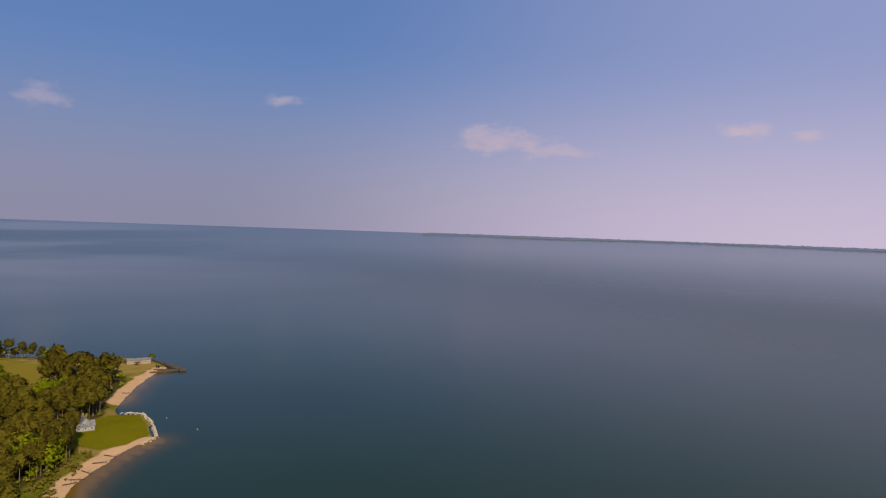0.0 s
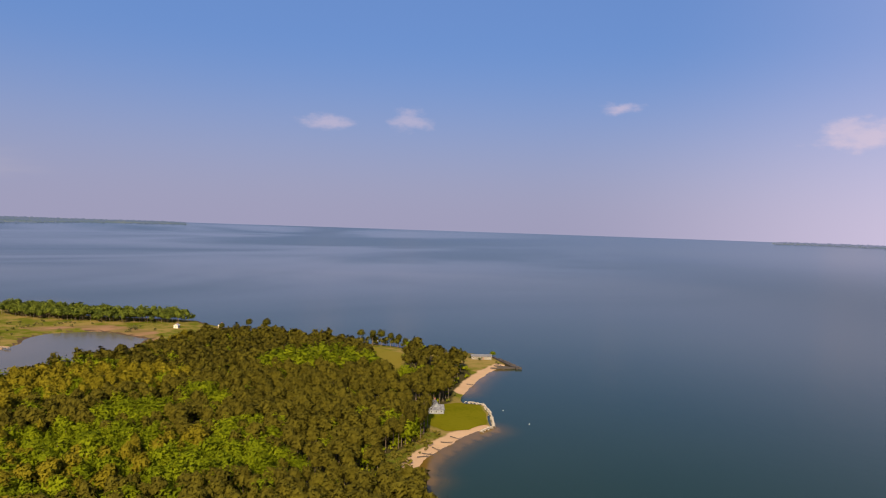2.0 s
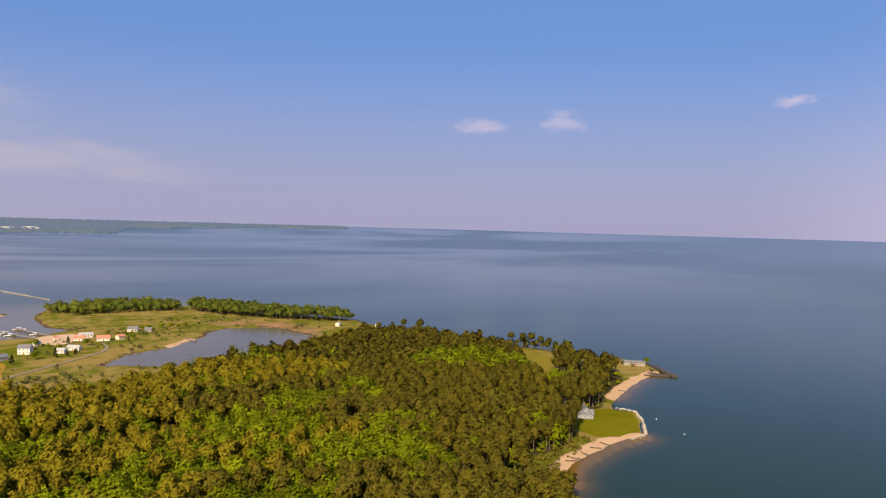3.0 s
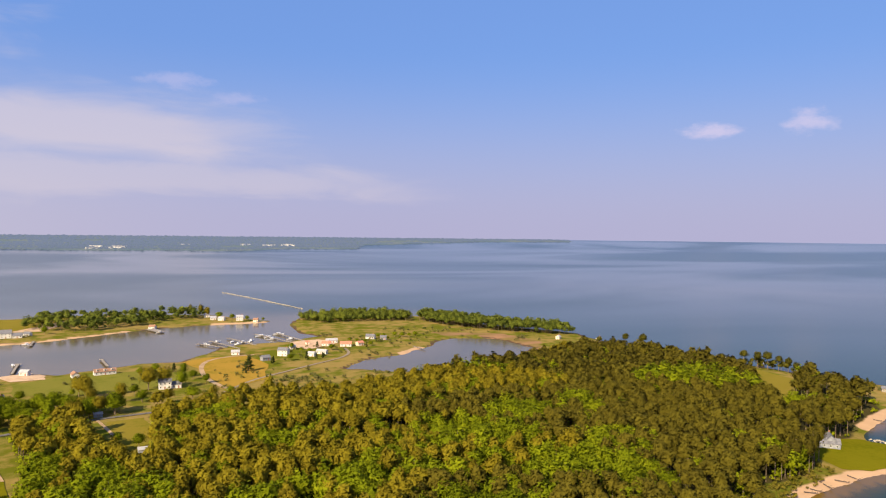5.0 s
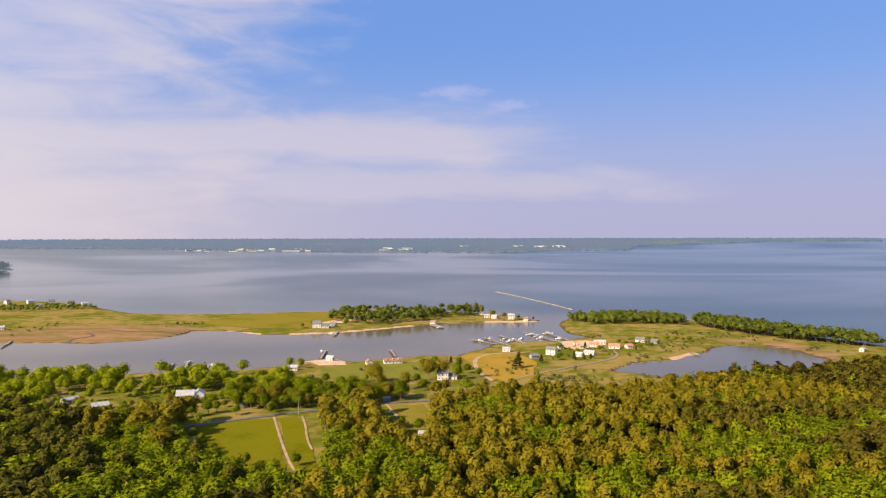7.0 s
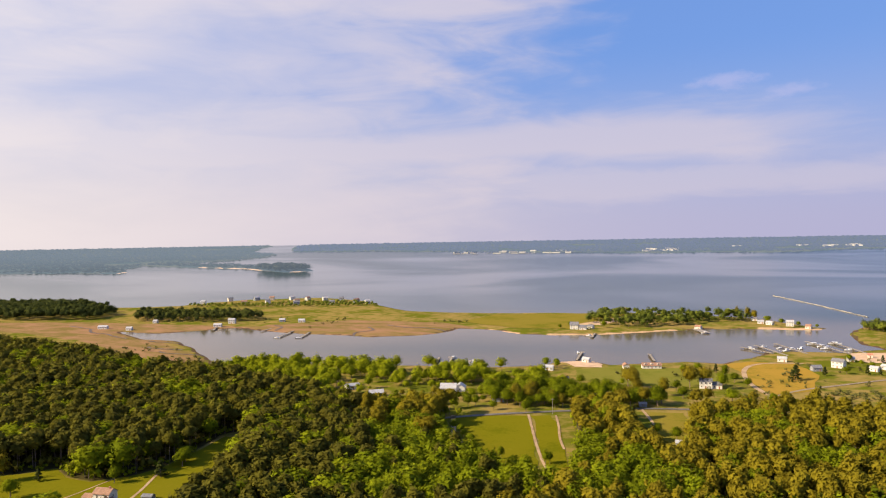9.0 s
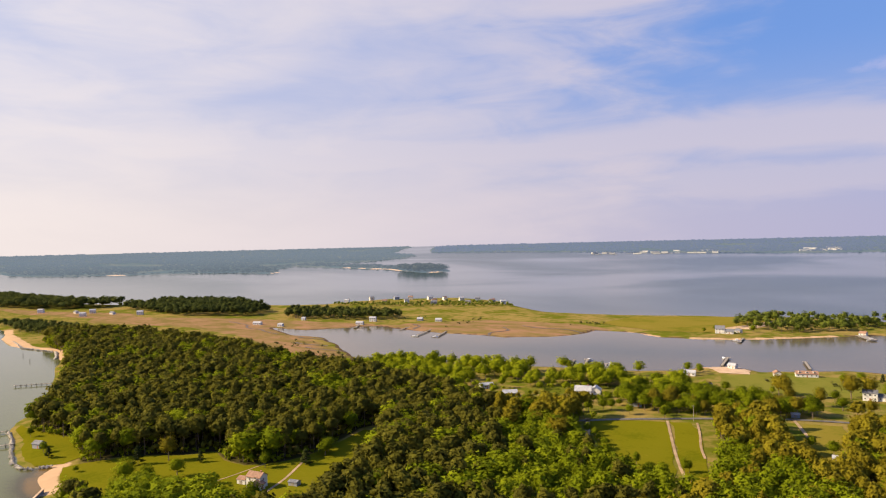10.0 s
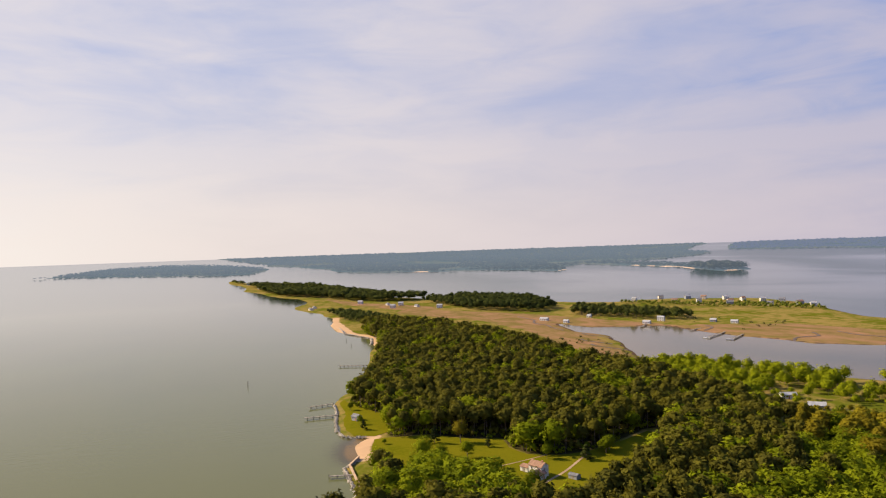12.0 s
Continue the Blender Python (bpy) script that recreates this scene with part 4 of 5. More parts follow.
# an understorey along the edges of the woods
edge = scatter(FOREST, 5.0, 5, 0.0, OPENINGS)
d = np.min([np.abs(inside_by(edge[:, 0], edge[:, 1], np.array(p, float))) for p in [FOREST] + OPENINGS], 0)
edge = edge[(d < 7) & (shore(*edge.T) > 5) & (np.hypot(*edge.T) > 220) & ((edge[:, 0] < 270) | (rnd.uniform(size=len(edge)) < 0.35))]
canopy("thicket", [(*p, rnd.uniform(2.5, 6), rnd.uniform(0.8, 1.2)) for p in edge], COARSE["bush"], LEAF, "leafy green thicket along the edge of the woods", False)

# saplings and undergrowth between the tall trees
low = scatter(FOREST, 6.4, 77, 3.0, OPENINGS, 0.6)
r, pan = np.hypot(*low.T), np.degrees(np.arctan2(-low[:, 0], low[:, 1]))
low = low[(r > 215) & (r < 640) & (pan > -60) & (pan < 85) & (low[:, 0] < 270) & ((pan > -14) | (rnd.uniform(size=len(low)) < 0.25))]
leafy = np.max([1 - np.hypot(low[:, 0] - bx, low[:, 1] - by) / (1.25 * br) for bx, by, br in BROAD], 0)
low = low[(leafy > 0) | (rnd.uniform(size=len(low)) < 0.5)]
leafy = np.max([1 - np.hypot(low[:, 0] - bx, low[:, 1] - by) / (1.25 * br) for bx, by, br in BROAD], 0)
pick = leafy > 0
for name, mask, mat, label in (("undergrowth", pick, LEAF, "green saplings under the tall trees"), ("undergrowth", ~pick, SHADED_GREENPINE, "young pines under the tall trees")):
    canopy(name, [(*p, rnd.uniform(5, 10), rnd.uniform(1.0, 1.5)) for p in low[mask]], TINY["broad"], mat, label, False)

# woods beyond the creek and along the shores
BELTS = [
    ("leafy_belt", [(-12, 1013), (37, 1046), (107, 1052), (144, 1011), (135, 958), (66, 959), (19, 948), (-14, 984)], 6.5, 7, 14, "broad", MIXED, "leafy green woods on a sandy point"),
    ("pine_belt", [(145, 963), (162, 1005), (198, 962), (240, 902), (288, 859), (322, 813), (291, 804), (228, 846), (172, 908)], 5.6, 11, 17, "pine", MIXED, "belt of pines and leafy trees along the back shore"),
    ("pine_belt", [(-340, 921), (-351, 996), (-289, 1041), (-187, 1051), (-143, 1044), (-143, 1019), (-180, 1005), (-210, 950), (-235, 920), (-271, 889)], 9.4, 6, 17, "pine", MIXED, "pine woods along the far bank of the creek"),
    ("pine_belt", [(-1487, 711), (-1298, 791), (-1089, 722), (-1051, 658), (-1176, 586), (-1313, 599)], 10.0, 14, 20, "pine", HEDGE, "dark wall of pines beyond the marsh"),
    ("pine_belt", [(-1058, 741), (-906, 782), (-845, 798), (-786, 759), (-862, 704), (-969, 666)], 9.0, 12, 17, "pine", HEDGE, "dark pine woods behind the creek houses"),
    ("shore_woods", [(-2474, 386), (-2332, 464), (-2199, 545), (-1920, 576), (-1625, 605), (-1523, 651), (-1497, 569), (-1578, 498), (-1778, 453), (-1948, 382), (-2285, 380)], 13.0, 16, 23, "pine", HEDGE, "dark woods along a distant spit"),
    ("shore_woods", [(-2820, 366), (-2637, 370), (-2596, 388), (-2739, 385)], 16.0, 10, 15, "pine", HEDGE, "dark trees at the end of a distant spit"),
    ("leafy_belt", [(-1133, 898), (-1083, 897), (-978, 983), (-895, 1054), (-796, 1048), (-761, 1030), (-835, 973), (-967, 906), (-1094, 868)], 9.5, 4, 8, "broad", MIXED, "trees round a row of shore houses"),
    ("shore_woods", [(-1331, 349), (-1260, 349), (-1158, 333), (-1076, 343), (-1067, 399), (-1158, 404), (-1291, 390)], 9.0, 9, 14, "pine", HEDGE, "shore woods behind a sandy bank"),
    ("pine_belt", [(388, 592), (402, 598), (418, 574), (428, 548), (421, 536), (412, 546), (404, 566)], 5.5, 5, 12, "pine", SHADED_GREENPINE, "row of dark pines between cottages on the point"),
    ("pine_belt", [(-1500, 640), (-1420, 700), (-1300, 740), (-1180, 690), (-1290, 600), (-1420, 590)], 10.0, 12, 18, "pine", HEDGE, "dark pines along the back of the marsh"),
    ("islet_woods", [(-2016, 1910), (-1836, 1864), (-1778, 1941), (-1892, 2039), (-2010, 1988)], 17.0, 20, 28, "pine", HAZED_NEARSHORE, "dark wooded islet in the bay"),
]
for k, (name, outline, gap, low, high, kind, mat, label) in enumerate(BELTS):
    spots = scatter(outline, gap, 60 + k)
    canopy(name, [(*p, low * 0.85 + (high - low * 0.85) * rnd.uniform() ** 1.3, rnd.uniform(1.1, 1.6) * max(1.0, gap / 8.5)) for p in spots], COARSE[kind] + (COARSE["broad"][:4] if kind == "pine" else []), mat, label, gap < 9.5)

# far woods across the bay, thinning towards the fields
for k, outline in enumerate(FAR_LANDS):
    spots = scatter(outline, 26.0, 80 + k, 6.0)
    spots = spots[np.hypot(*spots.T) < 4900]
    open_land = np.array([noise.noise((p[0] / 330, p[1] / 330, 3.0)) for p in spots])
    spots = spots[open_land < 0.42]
    canopy("distant_woods", [(*p, rnd.uniform(5, 9), rnd.uniform(3.2, 6.0)) for p in spots], TINY["broad"], (HAZED_NEARSHORE, HAZED_FARLEAF, HAZED_NEARSHORE, HAZED_EASTLEAF)[k], "woods on the far shore with blue haze painted in", False)

# scrub on the marshes and the spit
SCRUB = [((-514, 854), 24, 14), ((-689, 790), 44, 14), ((-796, 764), 34, 10), ((61, 694), 16, 9), ((97, 770), 40, 26), ((57, 801), 35, 16), ((126, 857), 45, 22), ((18, 831), 12, 8),
         ((185, 845), 30, 10), ((244, 786), 25, 10), ((-61, 643), 10, 3), ((332, 374), 12, 6), ((-539, 470), 14, 8), ((-101, 962), 18, 5), ((437, 470), 20, 9)]
SCRUB += [((10, 570), 60, 40), ((-20, 540), 50, 30), ((-30, 690), 40, 14), ((20, 720), 40, 18), ((-60, 610), 40, 12), ((-10, 560), 50, 24), ((60, 590), 40, 18), ((-40, 520), 30, 16), ((90, 640), 25, 8), ((-150, 590), 40, 10), ((-90, 975), 25, 7), ((-320, 850), 20, 6), ((-600, 470), 40, 22), ((-700, 480), 70, 24), ((-500, 430), 30, 14)]
rows = [(x + rnd.normal() * s * 0.5, y + rnd.normal() * s * 0.5, rnd.uniform(1.8, 4.2), rnd.uniform(0.9, 1.5)) for (x, y), s, count in SCRUB for k in range(count)]
rows = [r for r, d in zip(rows, shore([r[0] for r in rows], [r[1] for r in rows])) if d > 3]
canopy("scrub", rows, COARSE["bush"], SHRUB, "scattered olive scrub on the marsh", False)

slope = scatter([(175, 240), (178, 262), (204, 299), (228, 304), (256, 322), (262, 314), (224, 288), (209, 268), (191, 250)], 4.2, 91, 0.0, [], 0.6)
canopy("scrub", [(*p, rnd.uniform(1.2, 3.4), rnd.uniform(0.9, 1.5)) for p, d in zip(slope, shore(*slope.T)) if d > 4], COARSE["bush"], SCRUBGREEN, "yellow-green bushes on a sandy slope above the beach", False)

# trees that stand singly on the open land
SINGLE = [("broad", -255, 588, 11, 1.2), ("round_pine", -158, 531, 19, 1.24), ("round_pine", -122, 558, 20, 1.30), ("round_pine", -112, 564, 18, 1.24), ("broad", -99, 562, 15, 1.0), ("broad", -104, 602, 14, 0.8), ("broad", -187, 529, 8, 1.2), ("broad", -170, 542, 7, 1.1),
          ("cedar", -54, 623, 13, 1.6), ("cedar", -5, 671, 9, 1.0), ("broad", -20, 669, 8, 1.3), ("cedar", -35, 653, 8, 1.2), ("cedar", 4, 675, 6, 1.0), ("cedar", 10, 679, 6, 1.1), ("broad", 20, 725, 8, 1.4), ("cedar", 57, 737, 6, 0.8), ("broad", -10, 715, 6, 1.3),
          ("cedar", -116, 629, 8, 1.2), ("broad", -130, 624, 9, 1.4), ("broad", -140, 614, 8, 1.3), ("broad", -95, 592, 10, 1.1), ("broad", -83, 577, 9, 1.3),
          ("broad", -320, 492, 12, 1.2), ("broad", -281, 496, 14, 1.2), ("broad", -252, 519, 12, 1.2), ("broad", -210, 494, 15, 1.3), ("broad", -144, 335, 7, 1.0), ("broad", -109, 413, 9, 1.2), ("broad", -96, 406, 10, 1.3),
          ("cedar", -382, 164, 11, 1.3), ("round_pine", -375, 178, 15, 1.05), ("broad", -338, 205, 8, 1.2), ("broad", -330, 212, 8, 1.3), ("broad", -321, 205, 9, 1.1), ("cedar", -308, 222, 9, 1.6), ("broad", -313, 239, 10, 1.7), ("broad", -318, 245, 10, 1.6), ("cedar", -358, 188, 7, 1.3),
          ("broad", -397, 137, 4, 1.4), ("broad", -354, 171, 4, 1.4), ("broad", -319, 175, 6, 1.4), ("broad", -449, 468, 17, 1.3), ("broad", -459, 476, 14, 1.2), ("broad", -452, 139, 7, 1.2), ("cedar", -438, 137, 7, 1.5), ("broad", -498, 146, 7, 1.2),
          ("broad", -250, 600, 8, 1.2), ("broad", -235, 470, 13, 1.3), ("broad", -227, 462, 12, 1.3), ("broad", -214, 462, 11, 1.3), ("broad", -199, 455, 9, 1.4), ("broad", -244, 425, 10, 1.2), ("broad", -224, 425, 8, 1.3), ("broad", -204, 436, 8, 1.4), ("broad", -189, 450, 9, 1.4)]
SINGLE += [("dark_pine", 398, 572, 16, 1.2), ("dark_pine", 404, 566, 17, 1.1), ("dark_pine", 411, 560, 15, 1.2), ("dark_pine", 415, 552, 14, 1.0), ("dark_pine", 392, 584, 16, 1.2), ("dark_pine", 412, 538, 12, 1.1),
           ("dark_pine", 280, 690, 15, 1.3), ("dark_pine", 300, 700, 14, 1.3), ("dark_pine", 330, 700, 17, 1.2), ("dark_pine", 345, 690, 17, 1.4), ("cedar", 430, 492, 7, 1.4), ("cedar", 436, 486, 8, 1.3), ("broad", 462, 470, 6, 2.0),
           ("round_pine", -165, 540, 17, 1.18), ("round_pine", -132, 520, 15, 1.05), ("round_pine", -150, 515, 13, 1.12), ("broad", -118, 518, 10, 1.7), ("round_pine", -100, 512, 12, 1.18), ("broad", -85, 520, 11, 1.7), ("round_pine", -70, 510, 13, 1.12), ("broad", -60, 530, 8, 1.6),
           ("cedar", -180, 512, 9, 1.4), ("broad", -200, 530, 9, 1.3), ("broad", -164, 552, 7, 1.4), ("broad", -128, 540, 9, 1.5), ("broad", -140, 548, 8, 1.4)]
SINGLE += [("brown_pine", x, y, 17 + (x * 7) % 5, 0.72) for x, y in ((226, 306), (234, 309), (241, 308), (247, 313), (252, 318), (262, 327), (292, 366), (300, 368), (310, 368), (239, 317), (318, 374))]
SINGLE += [("round_pine", -150, 1040, 19, 0.81), ("round_pine", -165, 1046, 18, 0.81), ("round_pine", -139, 1022, 17, 0.87), ("broad", -122, 1012, 12, 1.3), ("broad", -104, 1004, 9, 1.5), ("broad", -83, 986, 8, 1.5), ("round_pine", -175, 1030, 17, 0.87), ("broad", -62, 986, 6, 1.4), ("broad", -340, 866, 9, 1.3), ("broad", -300, 880, 10, 1.4), ("broad", -348, 850, 7, 1.3), ("broad", -20, 735, 8, 1.3), ("cedar", 6, 742, 7, 1.3), ("broad", 40, 752, 7, 1.4), ("broad", -2, 700, 8, 1.2)]
SINGLE += [("broad", x, y, h, w) for x, y, h, w in ((-186, 327, 11, 1.2), (-163, 305, 13, 1.25), (-145, 307, 13, 1.2), (-146, 287, 13, 1.2), (-178, 283, 13, 1.2), (-215, 365, 6, 1.5), (-201, 352, 5, 1.6), (-209, 358, 5, 1.5),
                                                   (-170, 330, 8, 1.0), (-146, 334, 8, 0.9), (-157, 318, 9, 1.1), (-159, 296, 12, 1.2), (-185, 268, 13, 1.2), (-171, 273, 13, 1.2), (-132, 300, 10, 1.1), (-204, 300, 14, 1.2), (-215, 293, 14, 1.2), (-242, 391, 9, 1.2), (-222, 368, 8, 1.2))]
SINGLE += [("broad", x, y, h, 1.2) for x, y, h in ((-462, 487, 17), (-360, 493, 13), (-303, 555, 10), (-274, 503, 13), (-251, 493, 14), (-248, 519, 13), (-219, 479, 15), (-201, 428, 9), (-239, 427, 10), (-345, 442, 11), (-382, 466, 12), (-377, 442, 12), (-230, 529, 11), (-244, 588, 9))]
SINGLE += [("broad", x, y, h, 1.7) for x, y, h in ((62, 748, 6), (42, 783, 5), (50, 775, 5), (58, 769, 5), (96, 812, 7), (104, 808, 7), (112, 806, 6), (120, 812, 7), (85, 790, 5), (76, 808, 5), (82, 806, 6), (99, 792, 4))]
SINGLE += [("broad", x, y, 11 + (x * 3) % 5, 1.3) for x, y in ((-329, 131), (-345, 152), (-345, 168), (-300, 158), (-303, 139), (-285, 158), (-354, 145), (-307, 120), (-314, 150), (-322, 142), (-292, 148), (-336, 143), (-278, 170))]
for kind, x, y, h, w in SINGLE:
    stand_tree(kind, x, y, h, w, {"round_pine": "full-crowned olive pine standing on open land", "dark_pine": "dark pine standing at the edge of a clearing", "brown_pine": "tall thin pine with a bare trunk above the beach", "broad": "round leafy green tree on open grass", "cedar": "dark green cedar on open grass"}[kind], "trees on open land")
# gardens between the road and the creek
GARDEN = [(-519, 440), (-440, 501), (-350, 536), (-260, 561), (-214, 521), (-150, 501), (-110, 501), (-140, 467), (-189, 446), (-239, 428), (-299, 446), (-355, 459), (-444, 473), (-514, 482)]
GAPS = [[(-300, 541), (-260, 561), (-239, 531), (-269, 491), (-299, 450), (-269, 450), (-254, 501), (-290, 531)], [(-370, 521), (-330, 541), (-318, 501), (-350, 471)], [(-224, 521), (-190, 542), (-160, 506), (-190, 496)], [(-370, 441), (-309, 440), (-309, 410), (-370, 416)]]
YARDS = [[(-330, 470), (-262, 490), (-235, 430), (-268, 400), (-300, 420)], [(-345, 436), (-302, 436), (-285, 385), (-320, 380)], [(-385, 450), (-340, 452), (-305, 390), (-350, 385)]]
garden = []
for p in scatter([(-239, 420), (-299, 432), (-355, 446), (-444, 473), (-514, 482), (-521, 440), (-520, 404), (-440, 404), (-345, 384), (-312, 374), (-285, 376), (-262, 396)], 9.0, 33, 0.0, [], 0.5):
    in_yard = any(inside_by(p[:1], p[1:], np.array(q, float))[0] > 0 for q in YARDS)
    if not in_yard or rnd.uniform() < 0.75:
        garden.append((*p, rnd.uniform(3, 6.5) if in_yard else rnd.uniform(9, 14), rnd.uniform(1.2, 1.6)))
for p in scatter(GARDEN, 8.8, 31, 2.0, GAPS, 0.5):
    if rnd.uniform() < 0.9:
        in_yard = any(inside_by(p[:1], p[1:], np.array(q, float))[0] > 0 for q in YARDS)
        garden.append((*p, rnd.uniform(4, 8) if in_yard else rnd.uniform(9, 16), rnd.uniform(1.15, 1.6)))
garden.sort(key=lambda g: math.hypot(g[0], g[1]))
for k, g in enumerate(garden[:150]):
    stand_tree("broad" if k % 5 else "round_pine", *g, "leafy green garden tree near the creek" if k % 5 else "pine among leafy garden trees", "garden trees")
canopy("garden_trees", garden[150:], ROUGH["broad"], LEAF, "leafy green trees in the gardens along the creek")

# ---------------------------------------------------------------- houses
def gable(w, d, h, rise, over=0.4, thick=0.22):
    """A ridged roof along x over a body w by d, its eaves at height h."""
    bm = bmesh.new()
    x, y = w / 2 + over, d / 2 + over
    drop = over * rise / (d / 2)
    prof = [(-y, h - drop), (0, h + rise), (y, h - drop), (y, h - drop + thick), (0, h + rise + thick), (-y, h - drop + thick)]
    a, b = [bm.verts.new((-x, *p)) for p in prof], [bm.verts.new((x, *p)) for p in prof]
    for i in range(6):
        j = (i + 1) % 6
        bm.faces.new((a[i], a[j], b[j], b[i]))
    for s in (a, b):
        bm.faces.new((s[0], s[1], s[4], s[5])), bm.faces.new((s[1], s[2], s[3], s[4]))
    bmesh.ops.recalc_face_normals(bm, faces=bm.faces[:])
    return bm


def walls(w, d, h, rise):
    """The body of a house with its pointed ends."""
    bm = bmesh.new()
    prof = [(-d / 2, -0.4), (d / 2, -0.4), (d / 2, h), (0, h + rise), (-d / 2, h)]
    a, b = [bm.verts.new((-w / 2, *p)) for p in prof], [bm.verts.new((w / 2, *p)) for p in prof]
    for i in range(5):
        j = (i + 1) % 5
        bm.faces.new((a[i], a[j], b[j], b[i]))
    bm.faces.new(a[::-1]), bm.faces.new(b)
    bmesh.ops.recalc_face_normals(bm, faces=bm.faces[:])
    return bm


SHARED = {}


def shared(name, make, mat):
    """One mesh for all the pieces that look alike."""
    if name not in SHARED:
        me = bpy.data.meshes.new(name)
        bm = make()
        bm.to_mesh(me)
        bm.free()
        me.materials.append(mat)
        SHARED[name] = me
    return SHARED[name]


def window_at(parent, x, y, z, turn, w=1.0, h=1.4):
    """A window with its frame and pane, facing out of a wall."""
    f = new("window", shared("window", lambda: window_frame(), WHITE))
    f.parent = parent
    f.matrix_basis = pose(x, y, z, 0, 0, turn) @ Matrix.Diagonal((w, 1, h, 1))
    p = new("pane", shared("pane", lambda: block((-0.42, -0.05, -0.42), (0.42, 0.02, 0.42)), GLASS))
    p.parent = f


def window_frame():
    bm = bmesh.new()
    for lo, hi in (((-0.5, -0.02, 0.42), (0.5, 0.08, 0.5)), ((-0.5, -0.02, -0.5), (0.5, 0.12, -0.42)), ((-0.5, -0.02, -0.42), (-0.42, 0.08, 0.42)), ((0.42, -0.02, -0.42), (0.5, 0.08, 0.42)), ((-0.03, -0.02, -0.42), (0.03, 0.06, 0.42))):
        box(bm, lo, hi)
    return bm


def wing(parent, w, d, storeys, rise, wall, roof, at=(0, 0), turn=0.0, name="wall"):
    """A block of a house: its walls, roof and windows."""
    h = 2.7 * storeys + 0.3
    m = pose(at[0], at[1], 0, 0, 0, turn)
    body, top = part(name, walls(w, d, h, rise), wall, parent), part("roof", gable(w, d, h, rise), roof, parent)
    body.matrix_basis, top.matrix_basis = m, m
    across = max(1, int(w / 3.0))
    for s in range(storeys):
        for k in range(across):
            x = (k + 0.5) / across * w - w / 2
            for side in (-1, 1):
                if s == 0 and k == across // 2 and side == -1:
                    continue
                window_at(body, x, side * d / 2, 1.7 + 2.7 * s, 180 if side < 0 else 0)
        for side in (-1, 1):
            window_at(body, side * w / 2, 0, 1.7 + 2.7 * s, 90 if side < 0 else -90)
    x = (across // 2 + 0.5) / across * w - w / 2
    part("door", block((x - 0.5, -d / 2 - 0.06, 0.0), (x + 0.5, -d / 2 + 0.02, 2.1), 0.02), BRICK, body).matrix_basis = Matrix.Identity(4)
    return body, top, h


def house(x, y, turn, w, d, storeys, wall, roof, label, chimney=True, porch=False, ell=None, rise=None, dormers=0, name="house", group=""):
    w, d = w * 0.76, d * 0.76
    t = thing(name, pose(x, y, float(ground_z(x, y)[0]), 0, 0, turn), label, "house", group)
    rise = rise or d * 0.32
    body, top, h = wing(t, w, d, storeys, rise, wall, roof)
    if chimney:
        part("chimney", block((w * 0.28, -0.4, h * 0.6), (w * 0.28 + 0.8, 0.4, h + rise + 0.9), 0.05), BRICK, t)
    if porch:
        p = part("porch", block((-w * 0.35, -d / 2 - 2.2, 2.5), (w * 0.35, -d / 2, 2.65), 0.03), roof, t)
        for k in range(4):
            part("porch_post", post(bmesh.new(), (-w * 0.33 + k * w * 0.22, -d / 2 - 2.0, -0.3), (-w * 0.33 + k * w * 0.22, -d / 2 - 2.0, 2.5), 0.09, 0.09), WHITE, p)
    if ell:
        ew, ed, es, ex, ey, eturn = ell
        wing(t, ew, ed, es, ed * 0.32, wall, roof, (ex, ey), eturn)
    for k in range(dormers):
        dx = (k + 0.5) / dormers * w - w / 2
        dm = part("dormer", walls(1.6, 2.6, 1.2, 0.6), wall, t)
        dm.matrix_basis = pose(dx, -d * 0.27, h + 0.1, 0, 0, 90)
        dr = part("roof", gable(2.6, 1.6, 1.2, 0.6, 0.15, 0.12), roof, dm)
        dr.matrix_basis = pose(0, 0, 0, 0, 0, 90)
        dr.matrix_basis = Matrix.Identity(4)
        window_at(dm, -0.8, 0, 0.6, 90, 0.8, 0.9)
    return t


def shed(x, y, turn, w, d, h, wall, roof, label, name="shed"):
    t = thing(name, pose(x, y, float(ground_z(x, y)[0]), 0, 0, turn), label, "shed")
    part("wall", walls(w, d, h, d * 0.2), wall, t), part("roof", gable(w, d, h, d * 0.2, 0.3, 0.15), roof, t)
    part("door", block((-0.9, -d / 2 - 0.06, -0.1), (0.9, -d / 2 + 0.02, 2.0), 0.02), TIMBER, t)
    return t


# by the lawn in the western woods
house(-299, 186, 18, 11, 7.5, 2, WHITE, ROOF_BROWN, "white two-storey farmhouse with a brown roof on a lawn", ell=(7, 5.5, 1, 3.0, -4.5, 90))
shed(-286, 199, 20, 5, 3.5, 2.2, GREYWALL, ROOF_GREY, "small grey shed beside a sandy drive")
shed(-309, 185, 18, 5, 5, 2.6, WHITE, ROOF_BROWN, "low white outbuilding beside a farmhouse")
house(-466, 141, 20, 8, 6, 1, GREYWALL, ROOF_GREY, "small grey cottage among shore trees", chimney=False)
# on the eastern point
house(288, 350, 58, 13, 9, 1, GREYWALL, ROOF_GREY, "grey gabled house among tall pines by a lawn", ell=(13, 7, 1, -3, 2, 90), rise=4.2)
house(426, 488, -61, 34, 6, 1, CREAM, ROOF_PALE, "long pale low building along the sandy point", chimney=False, rise=0.8)
house(443, 466, -36, 24, 8, 1, TIMBER, ROOF_GREY, "low cottage with a grey roof on the point", chimney=False, rise=1.2)
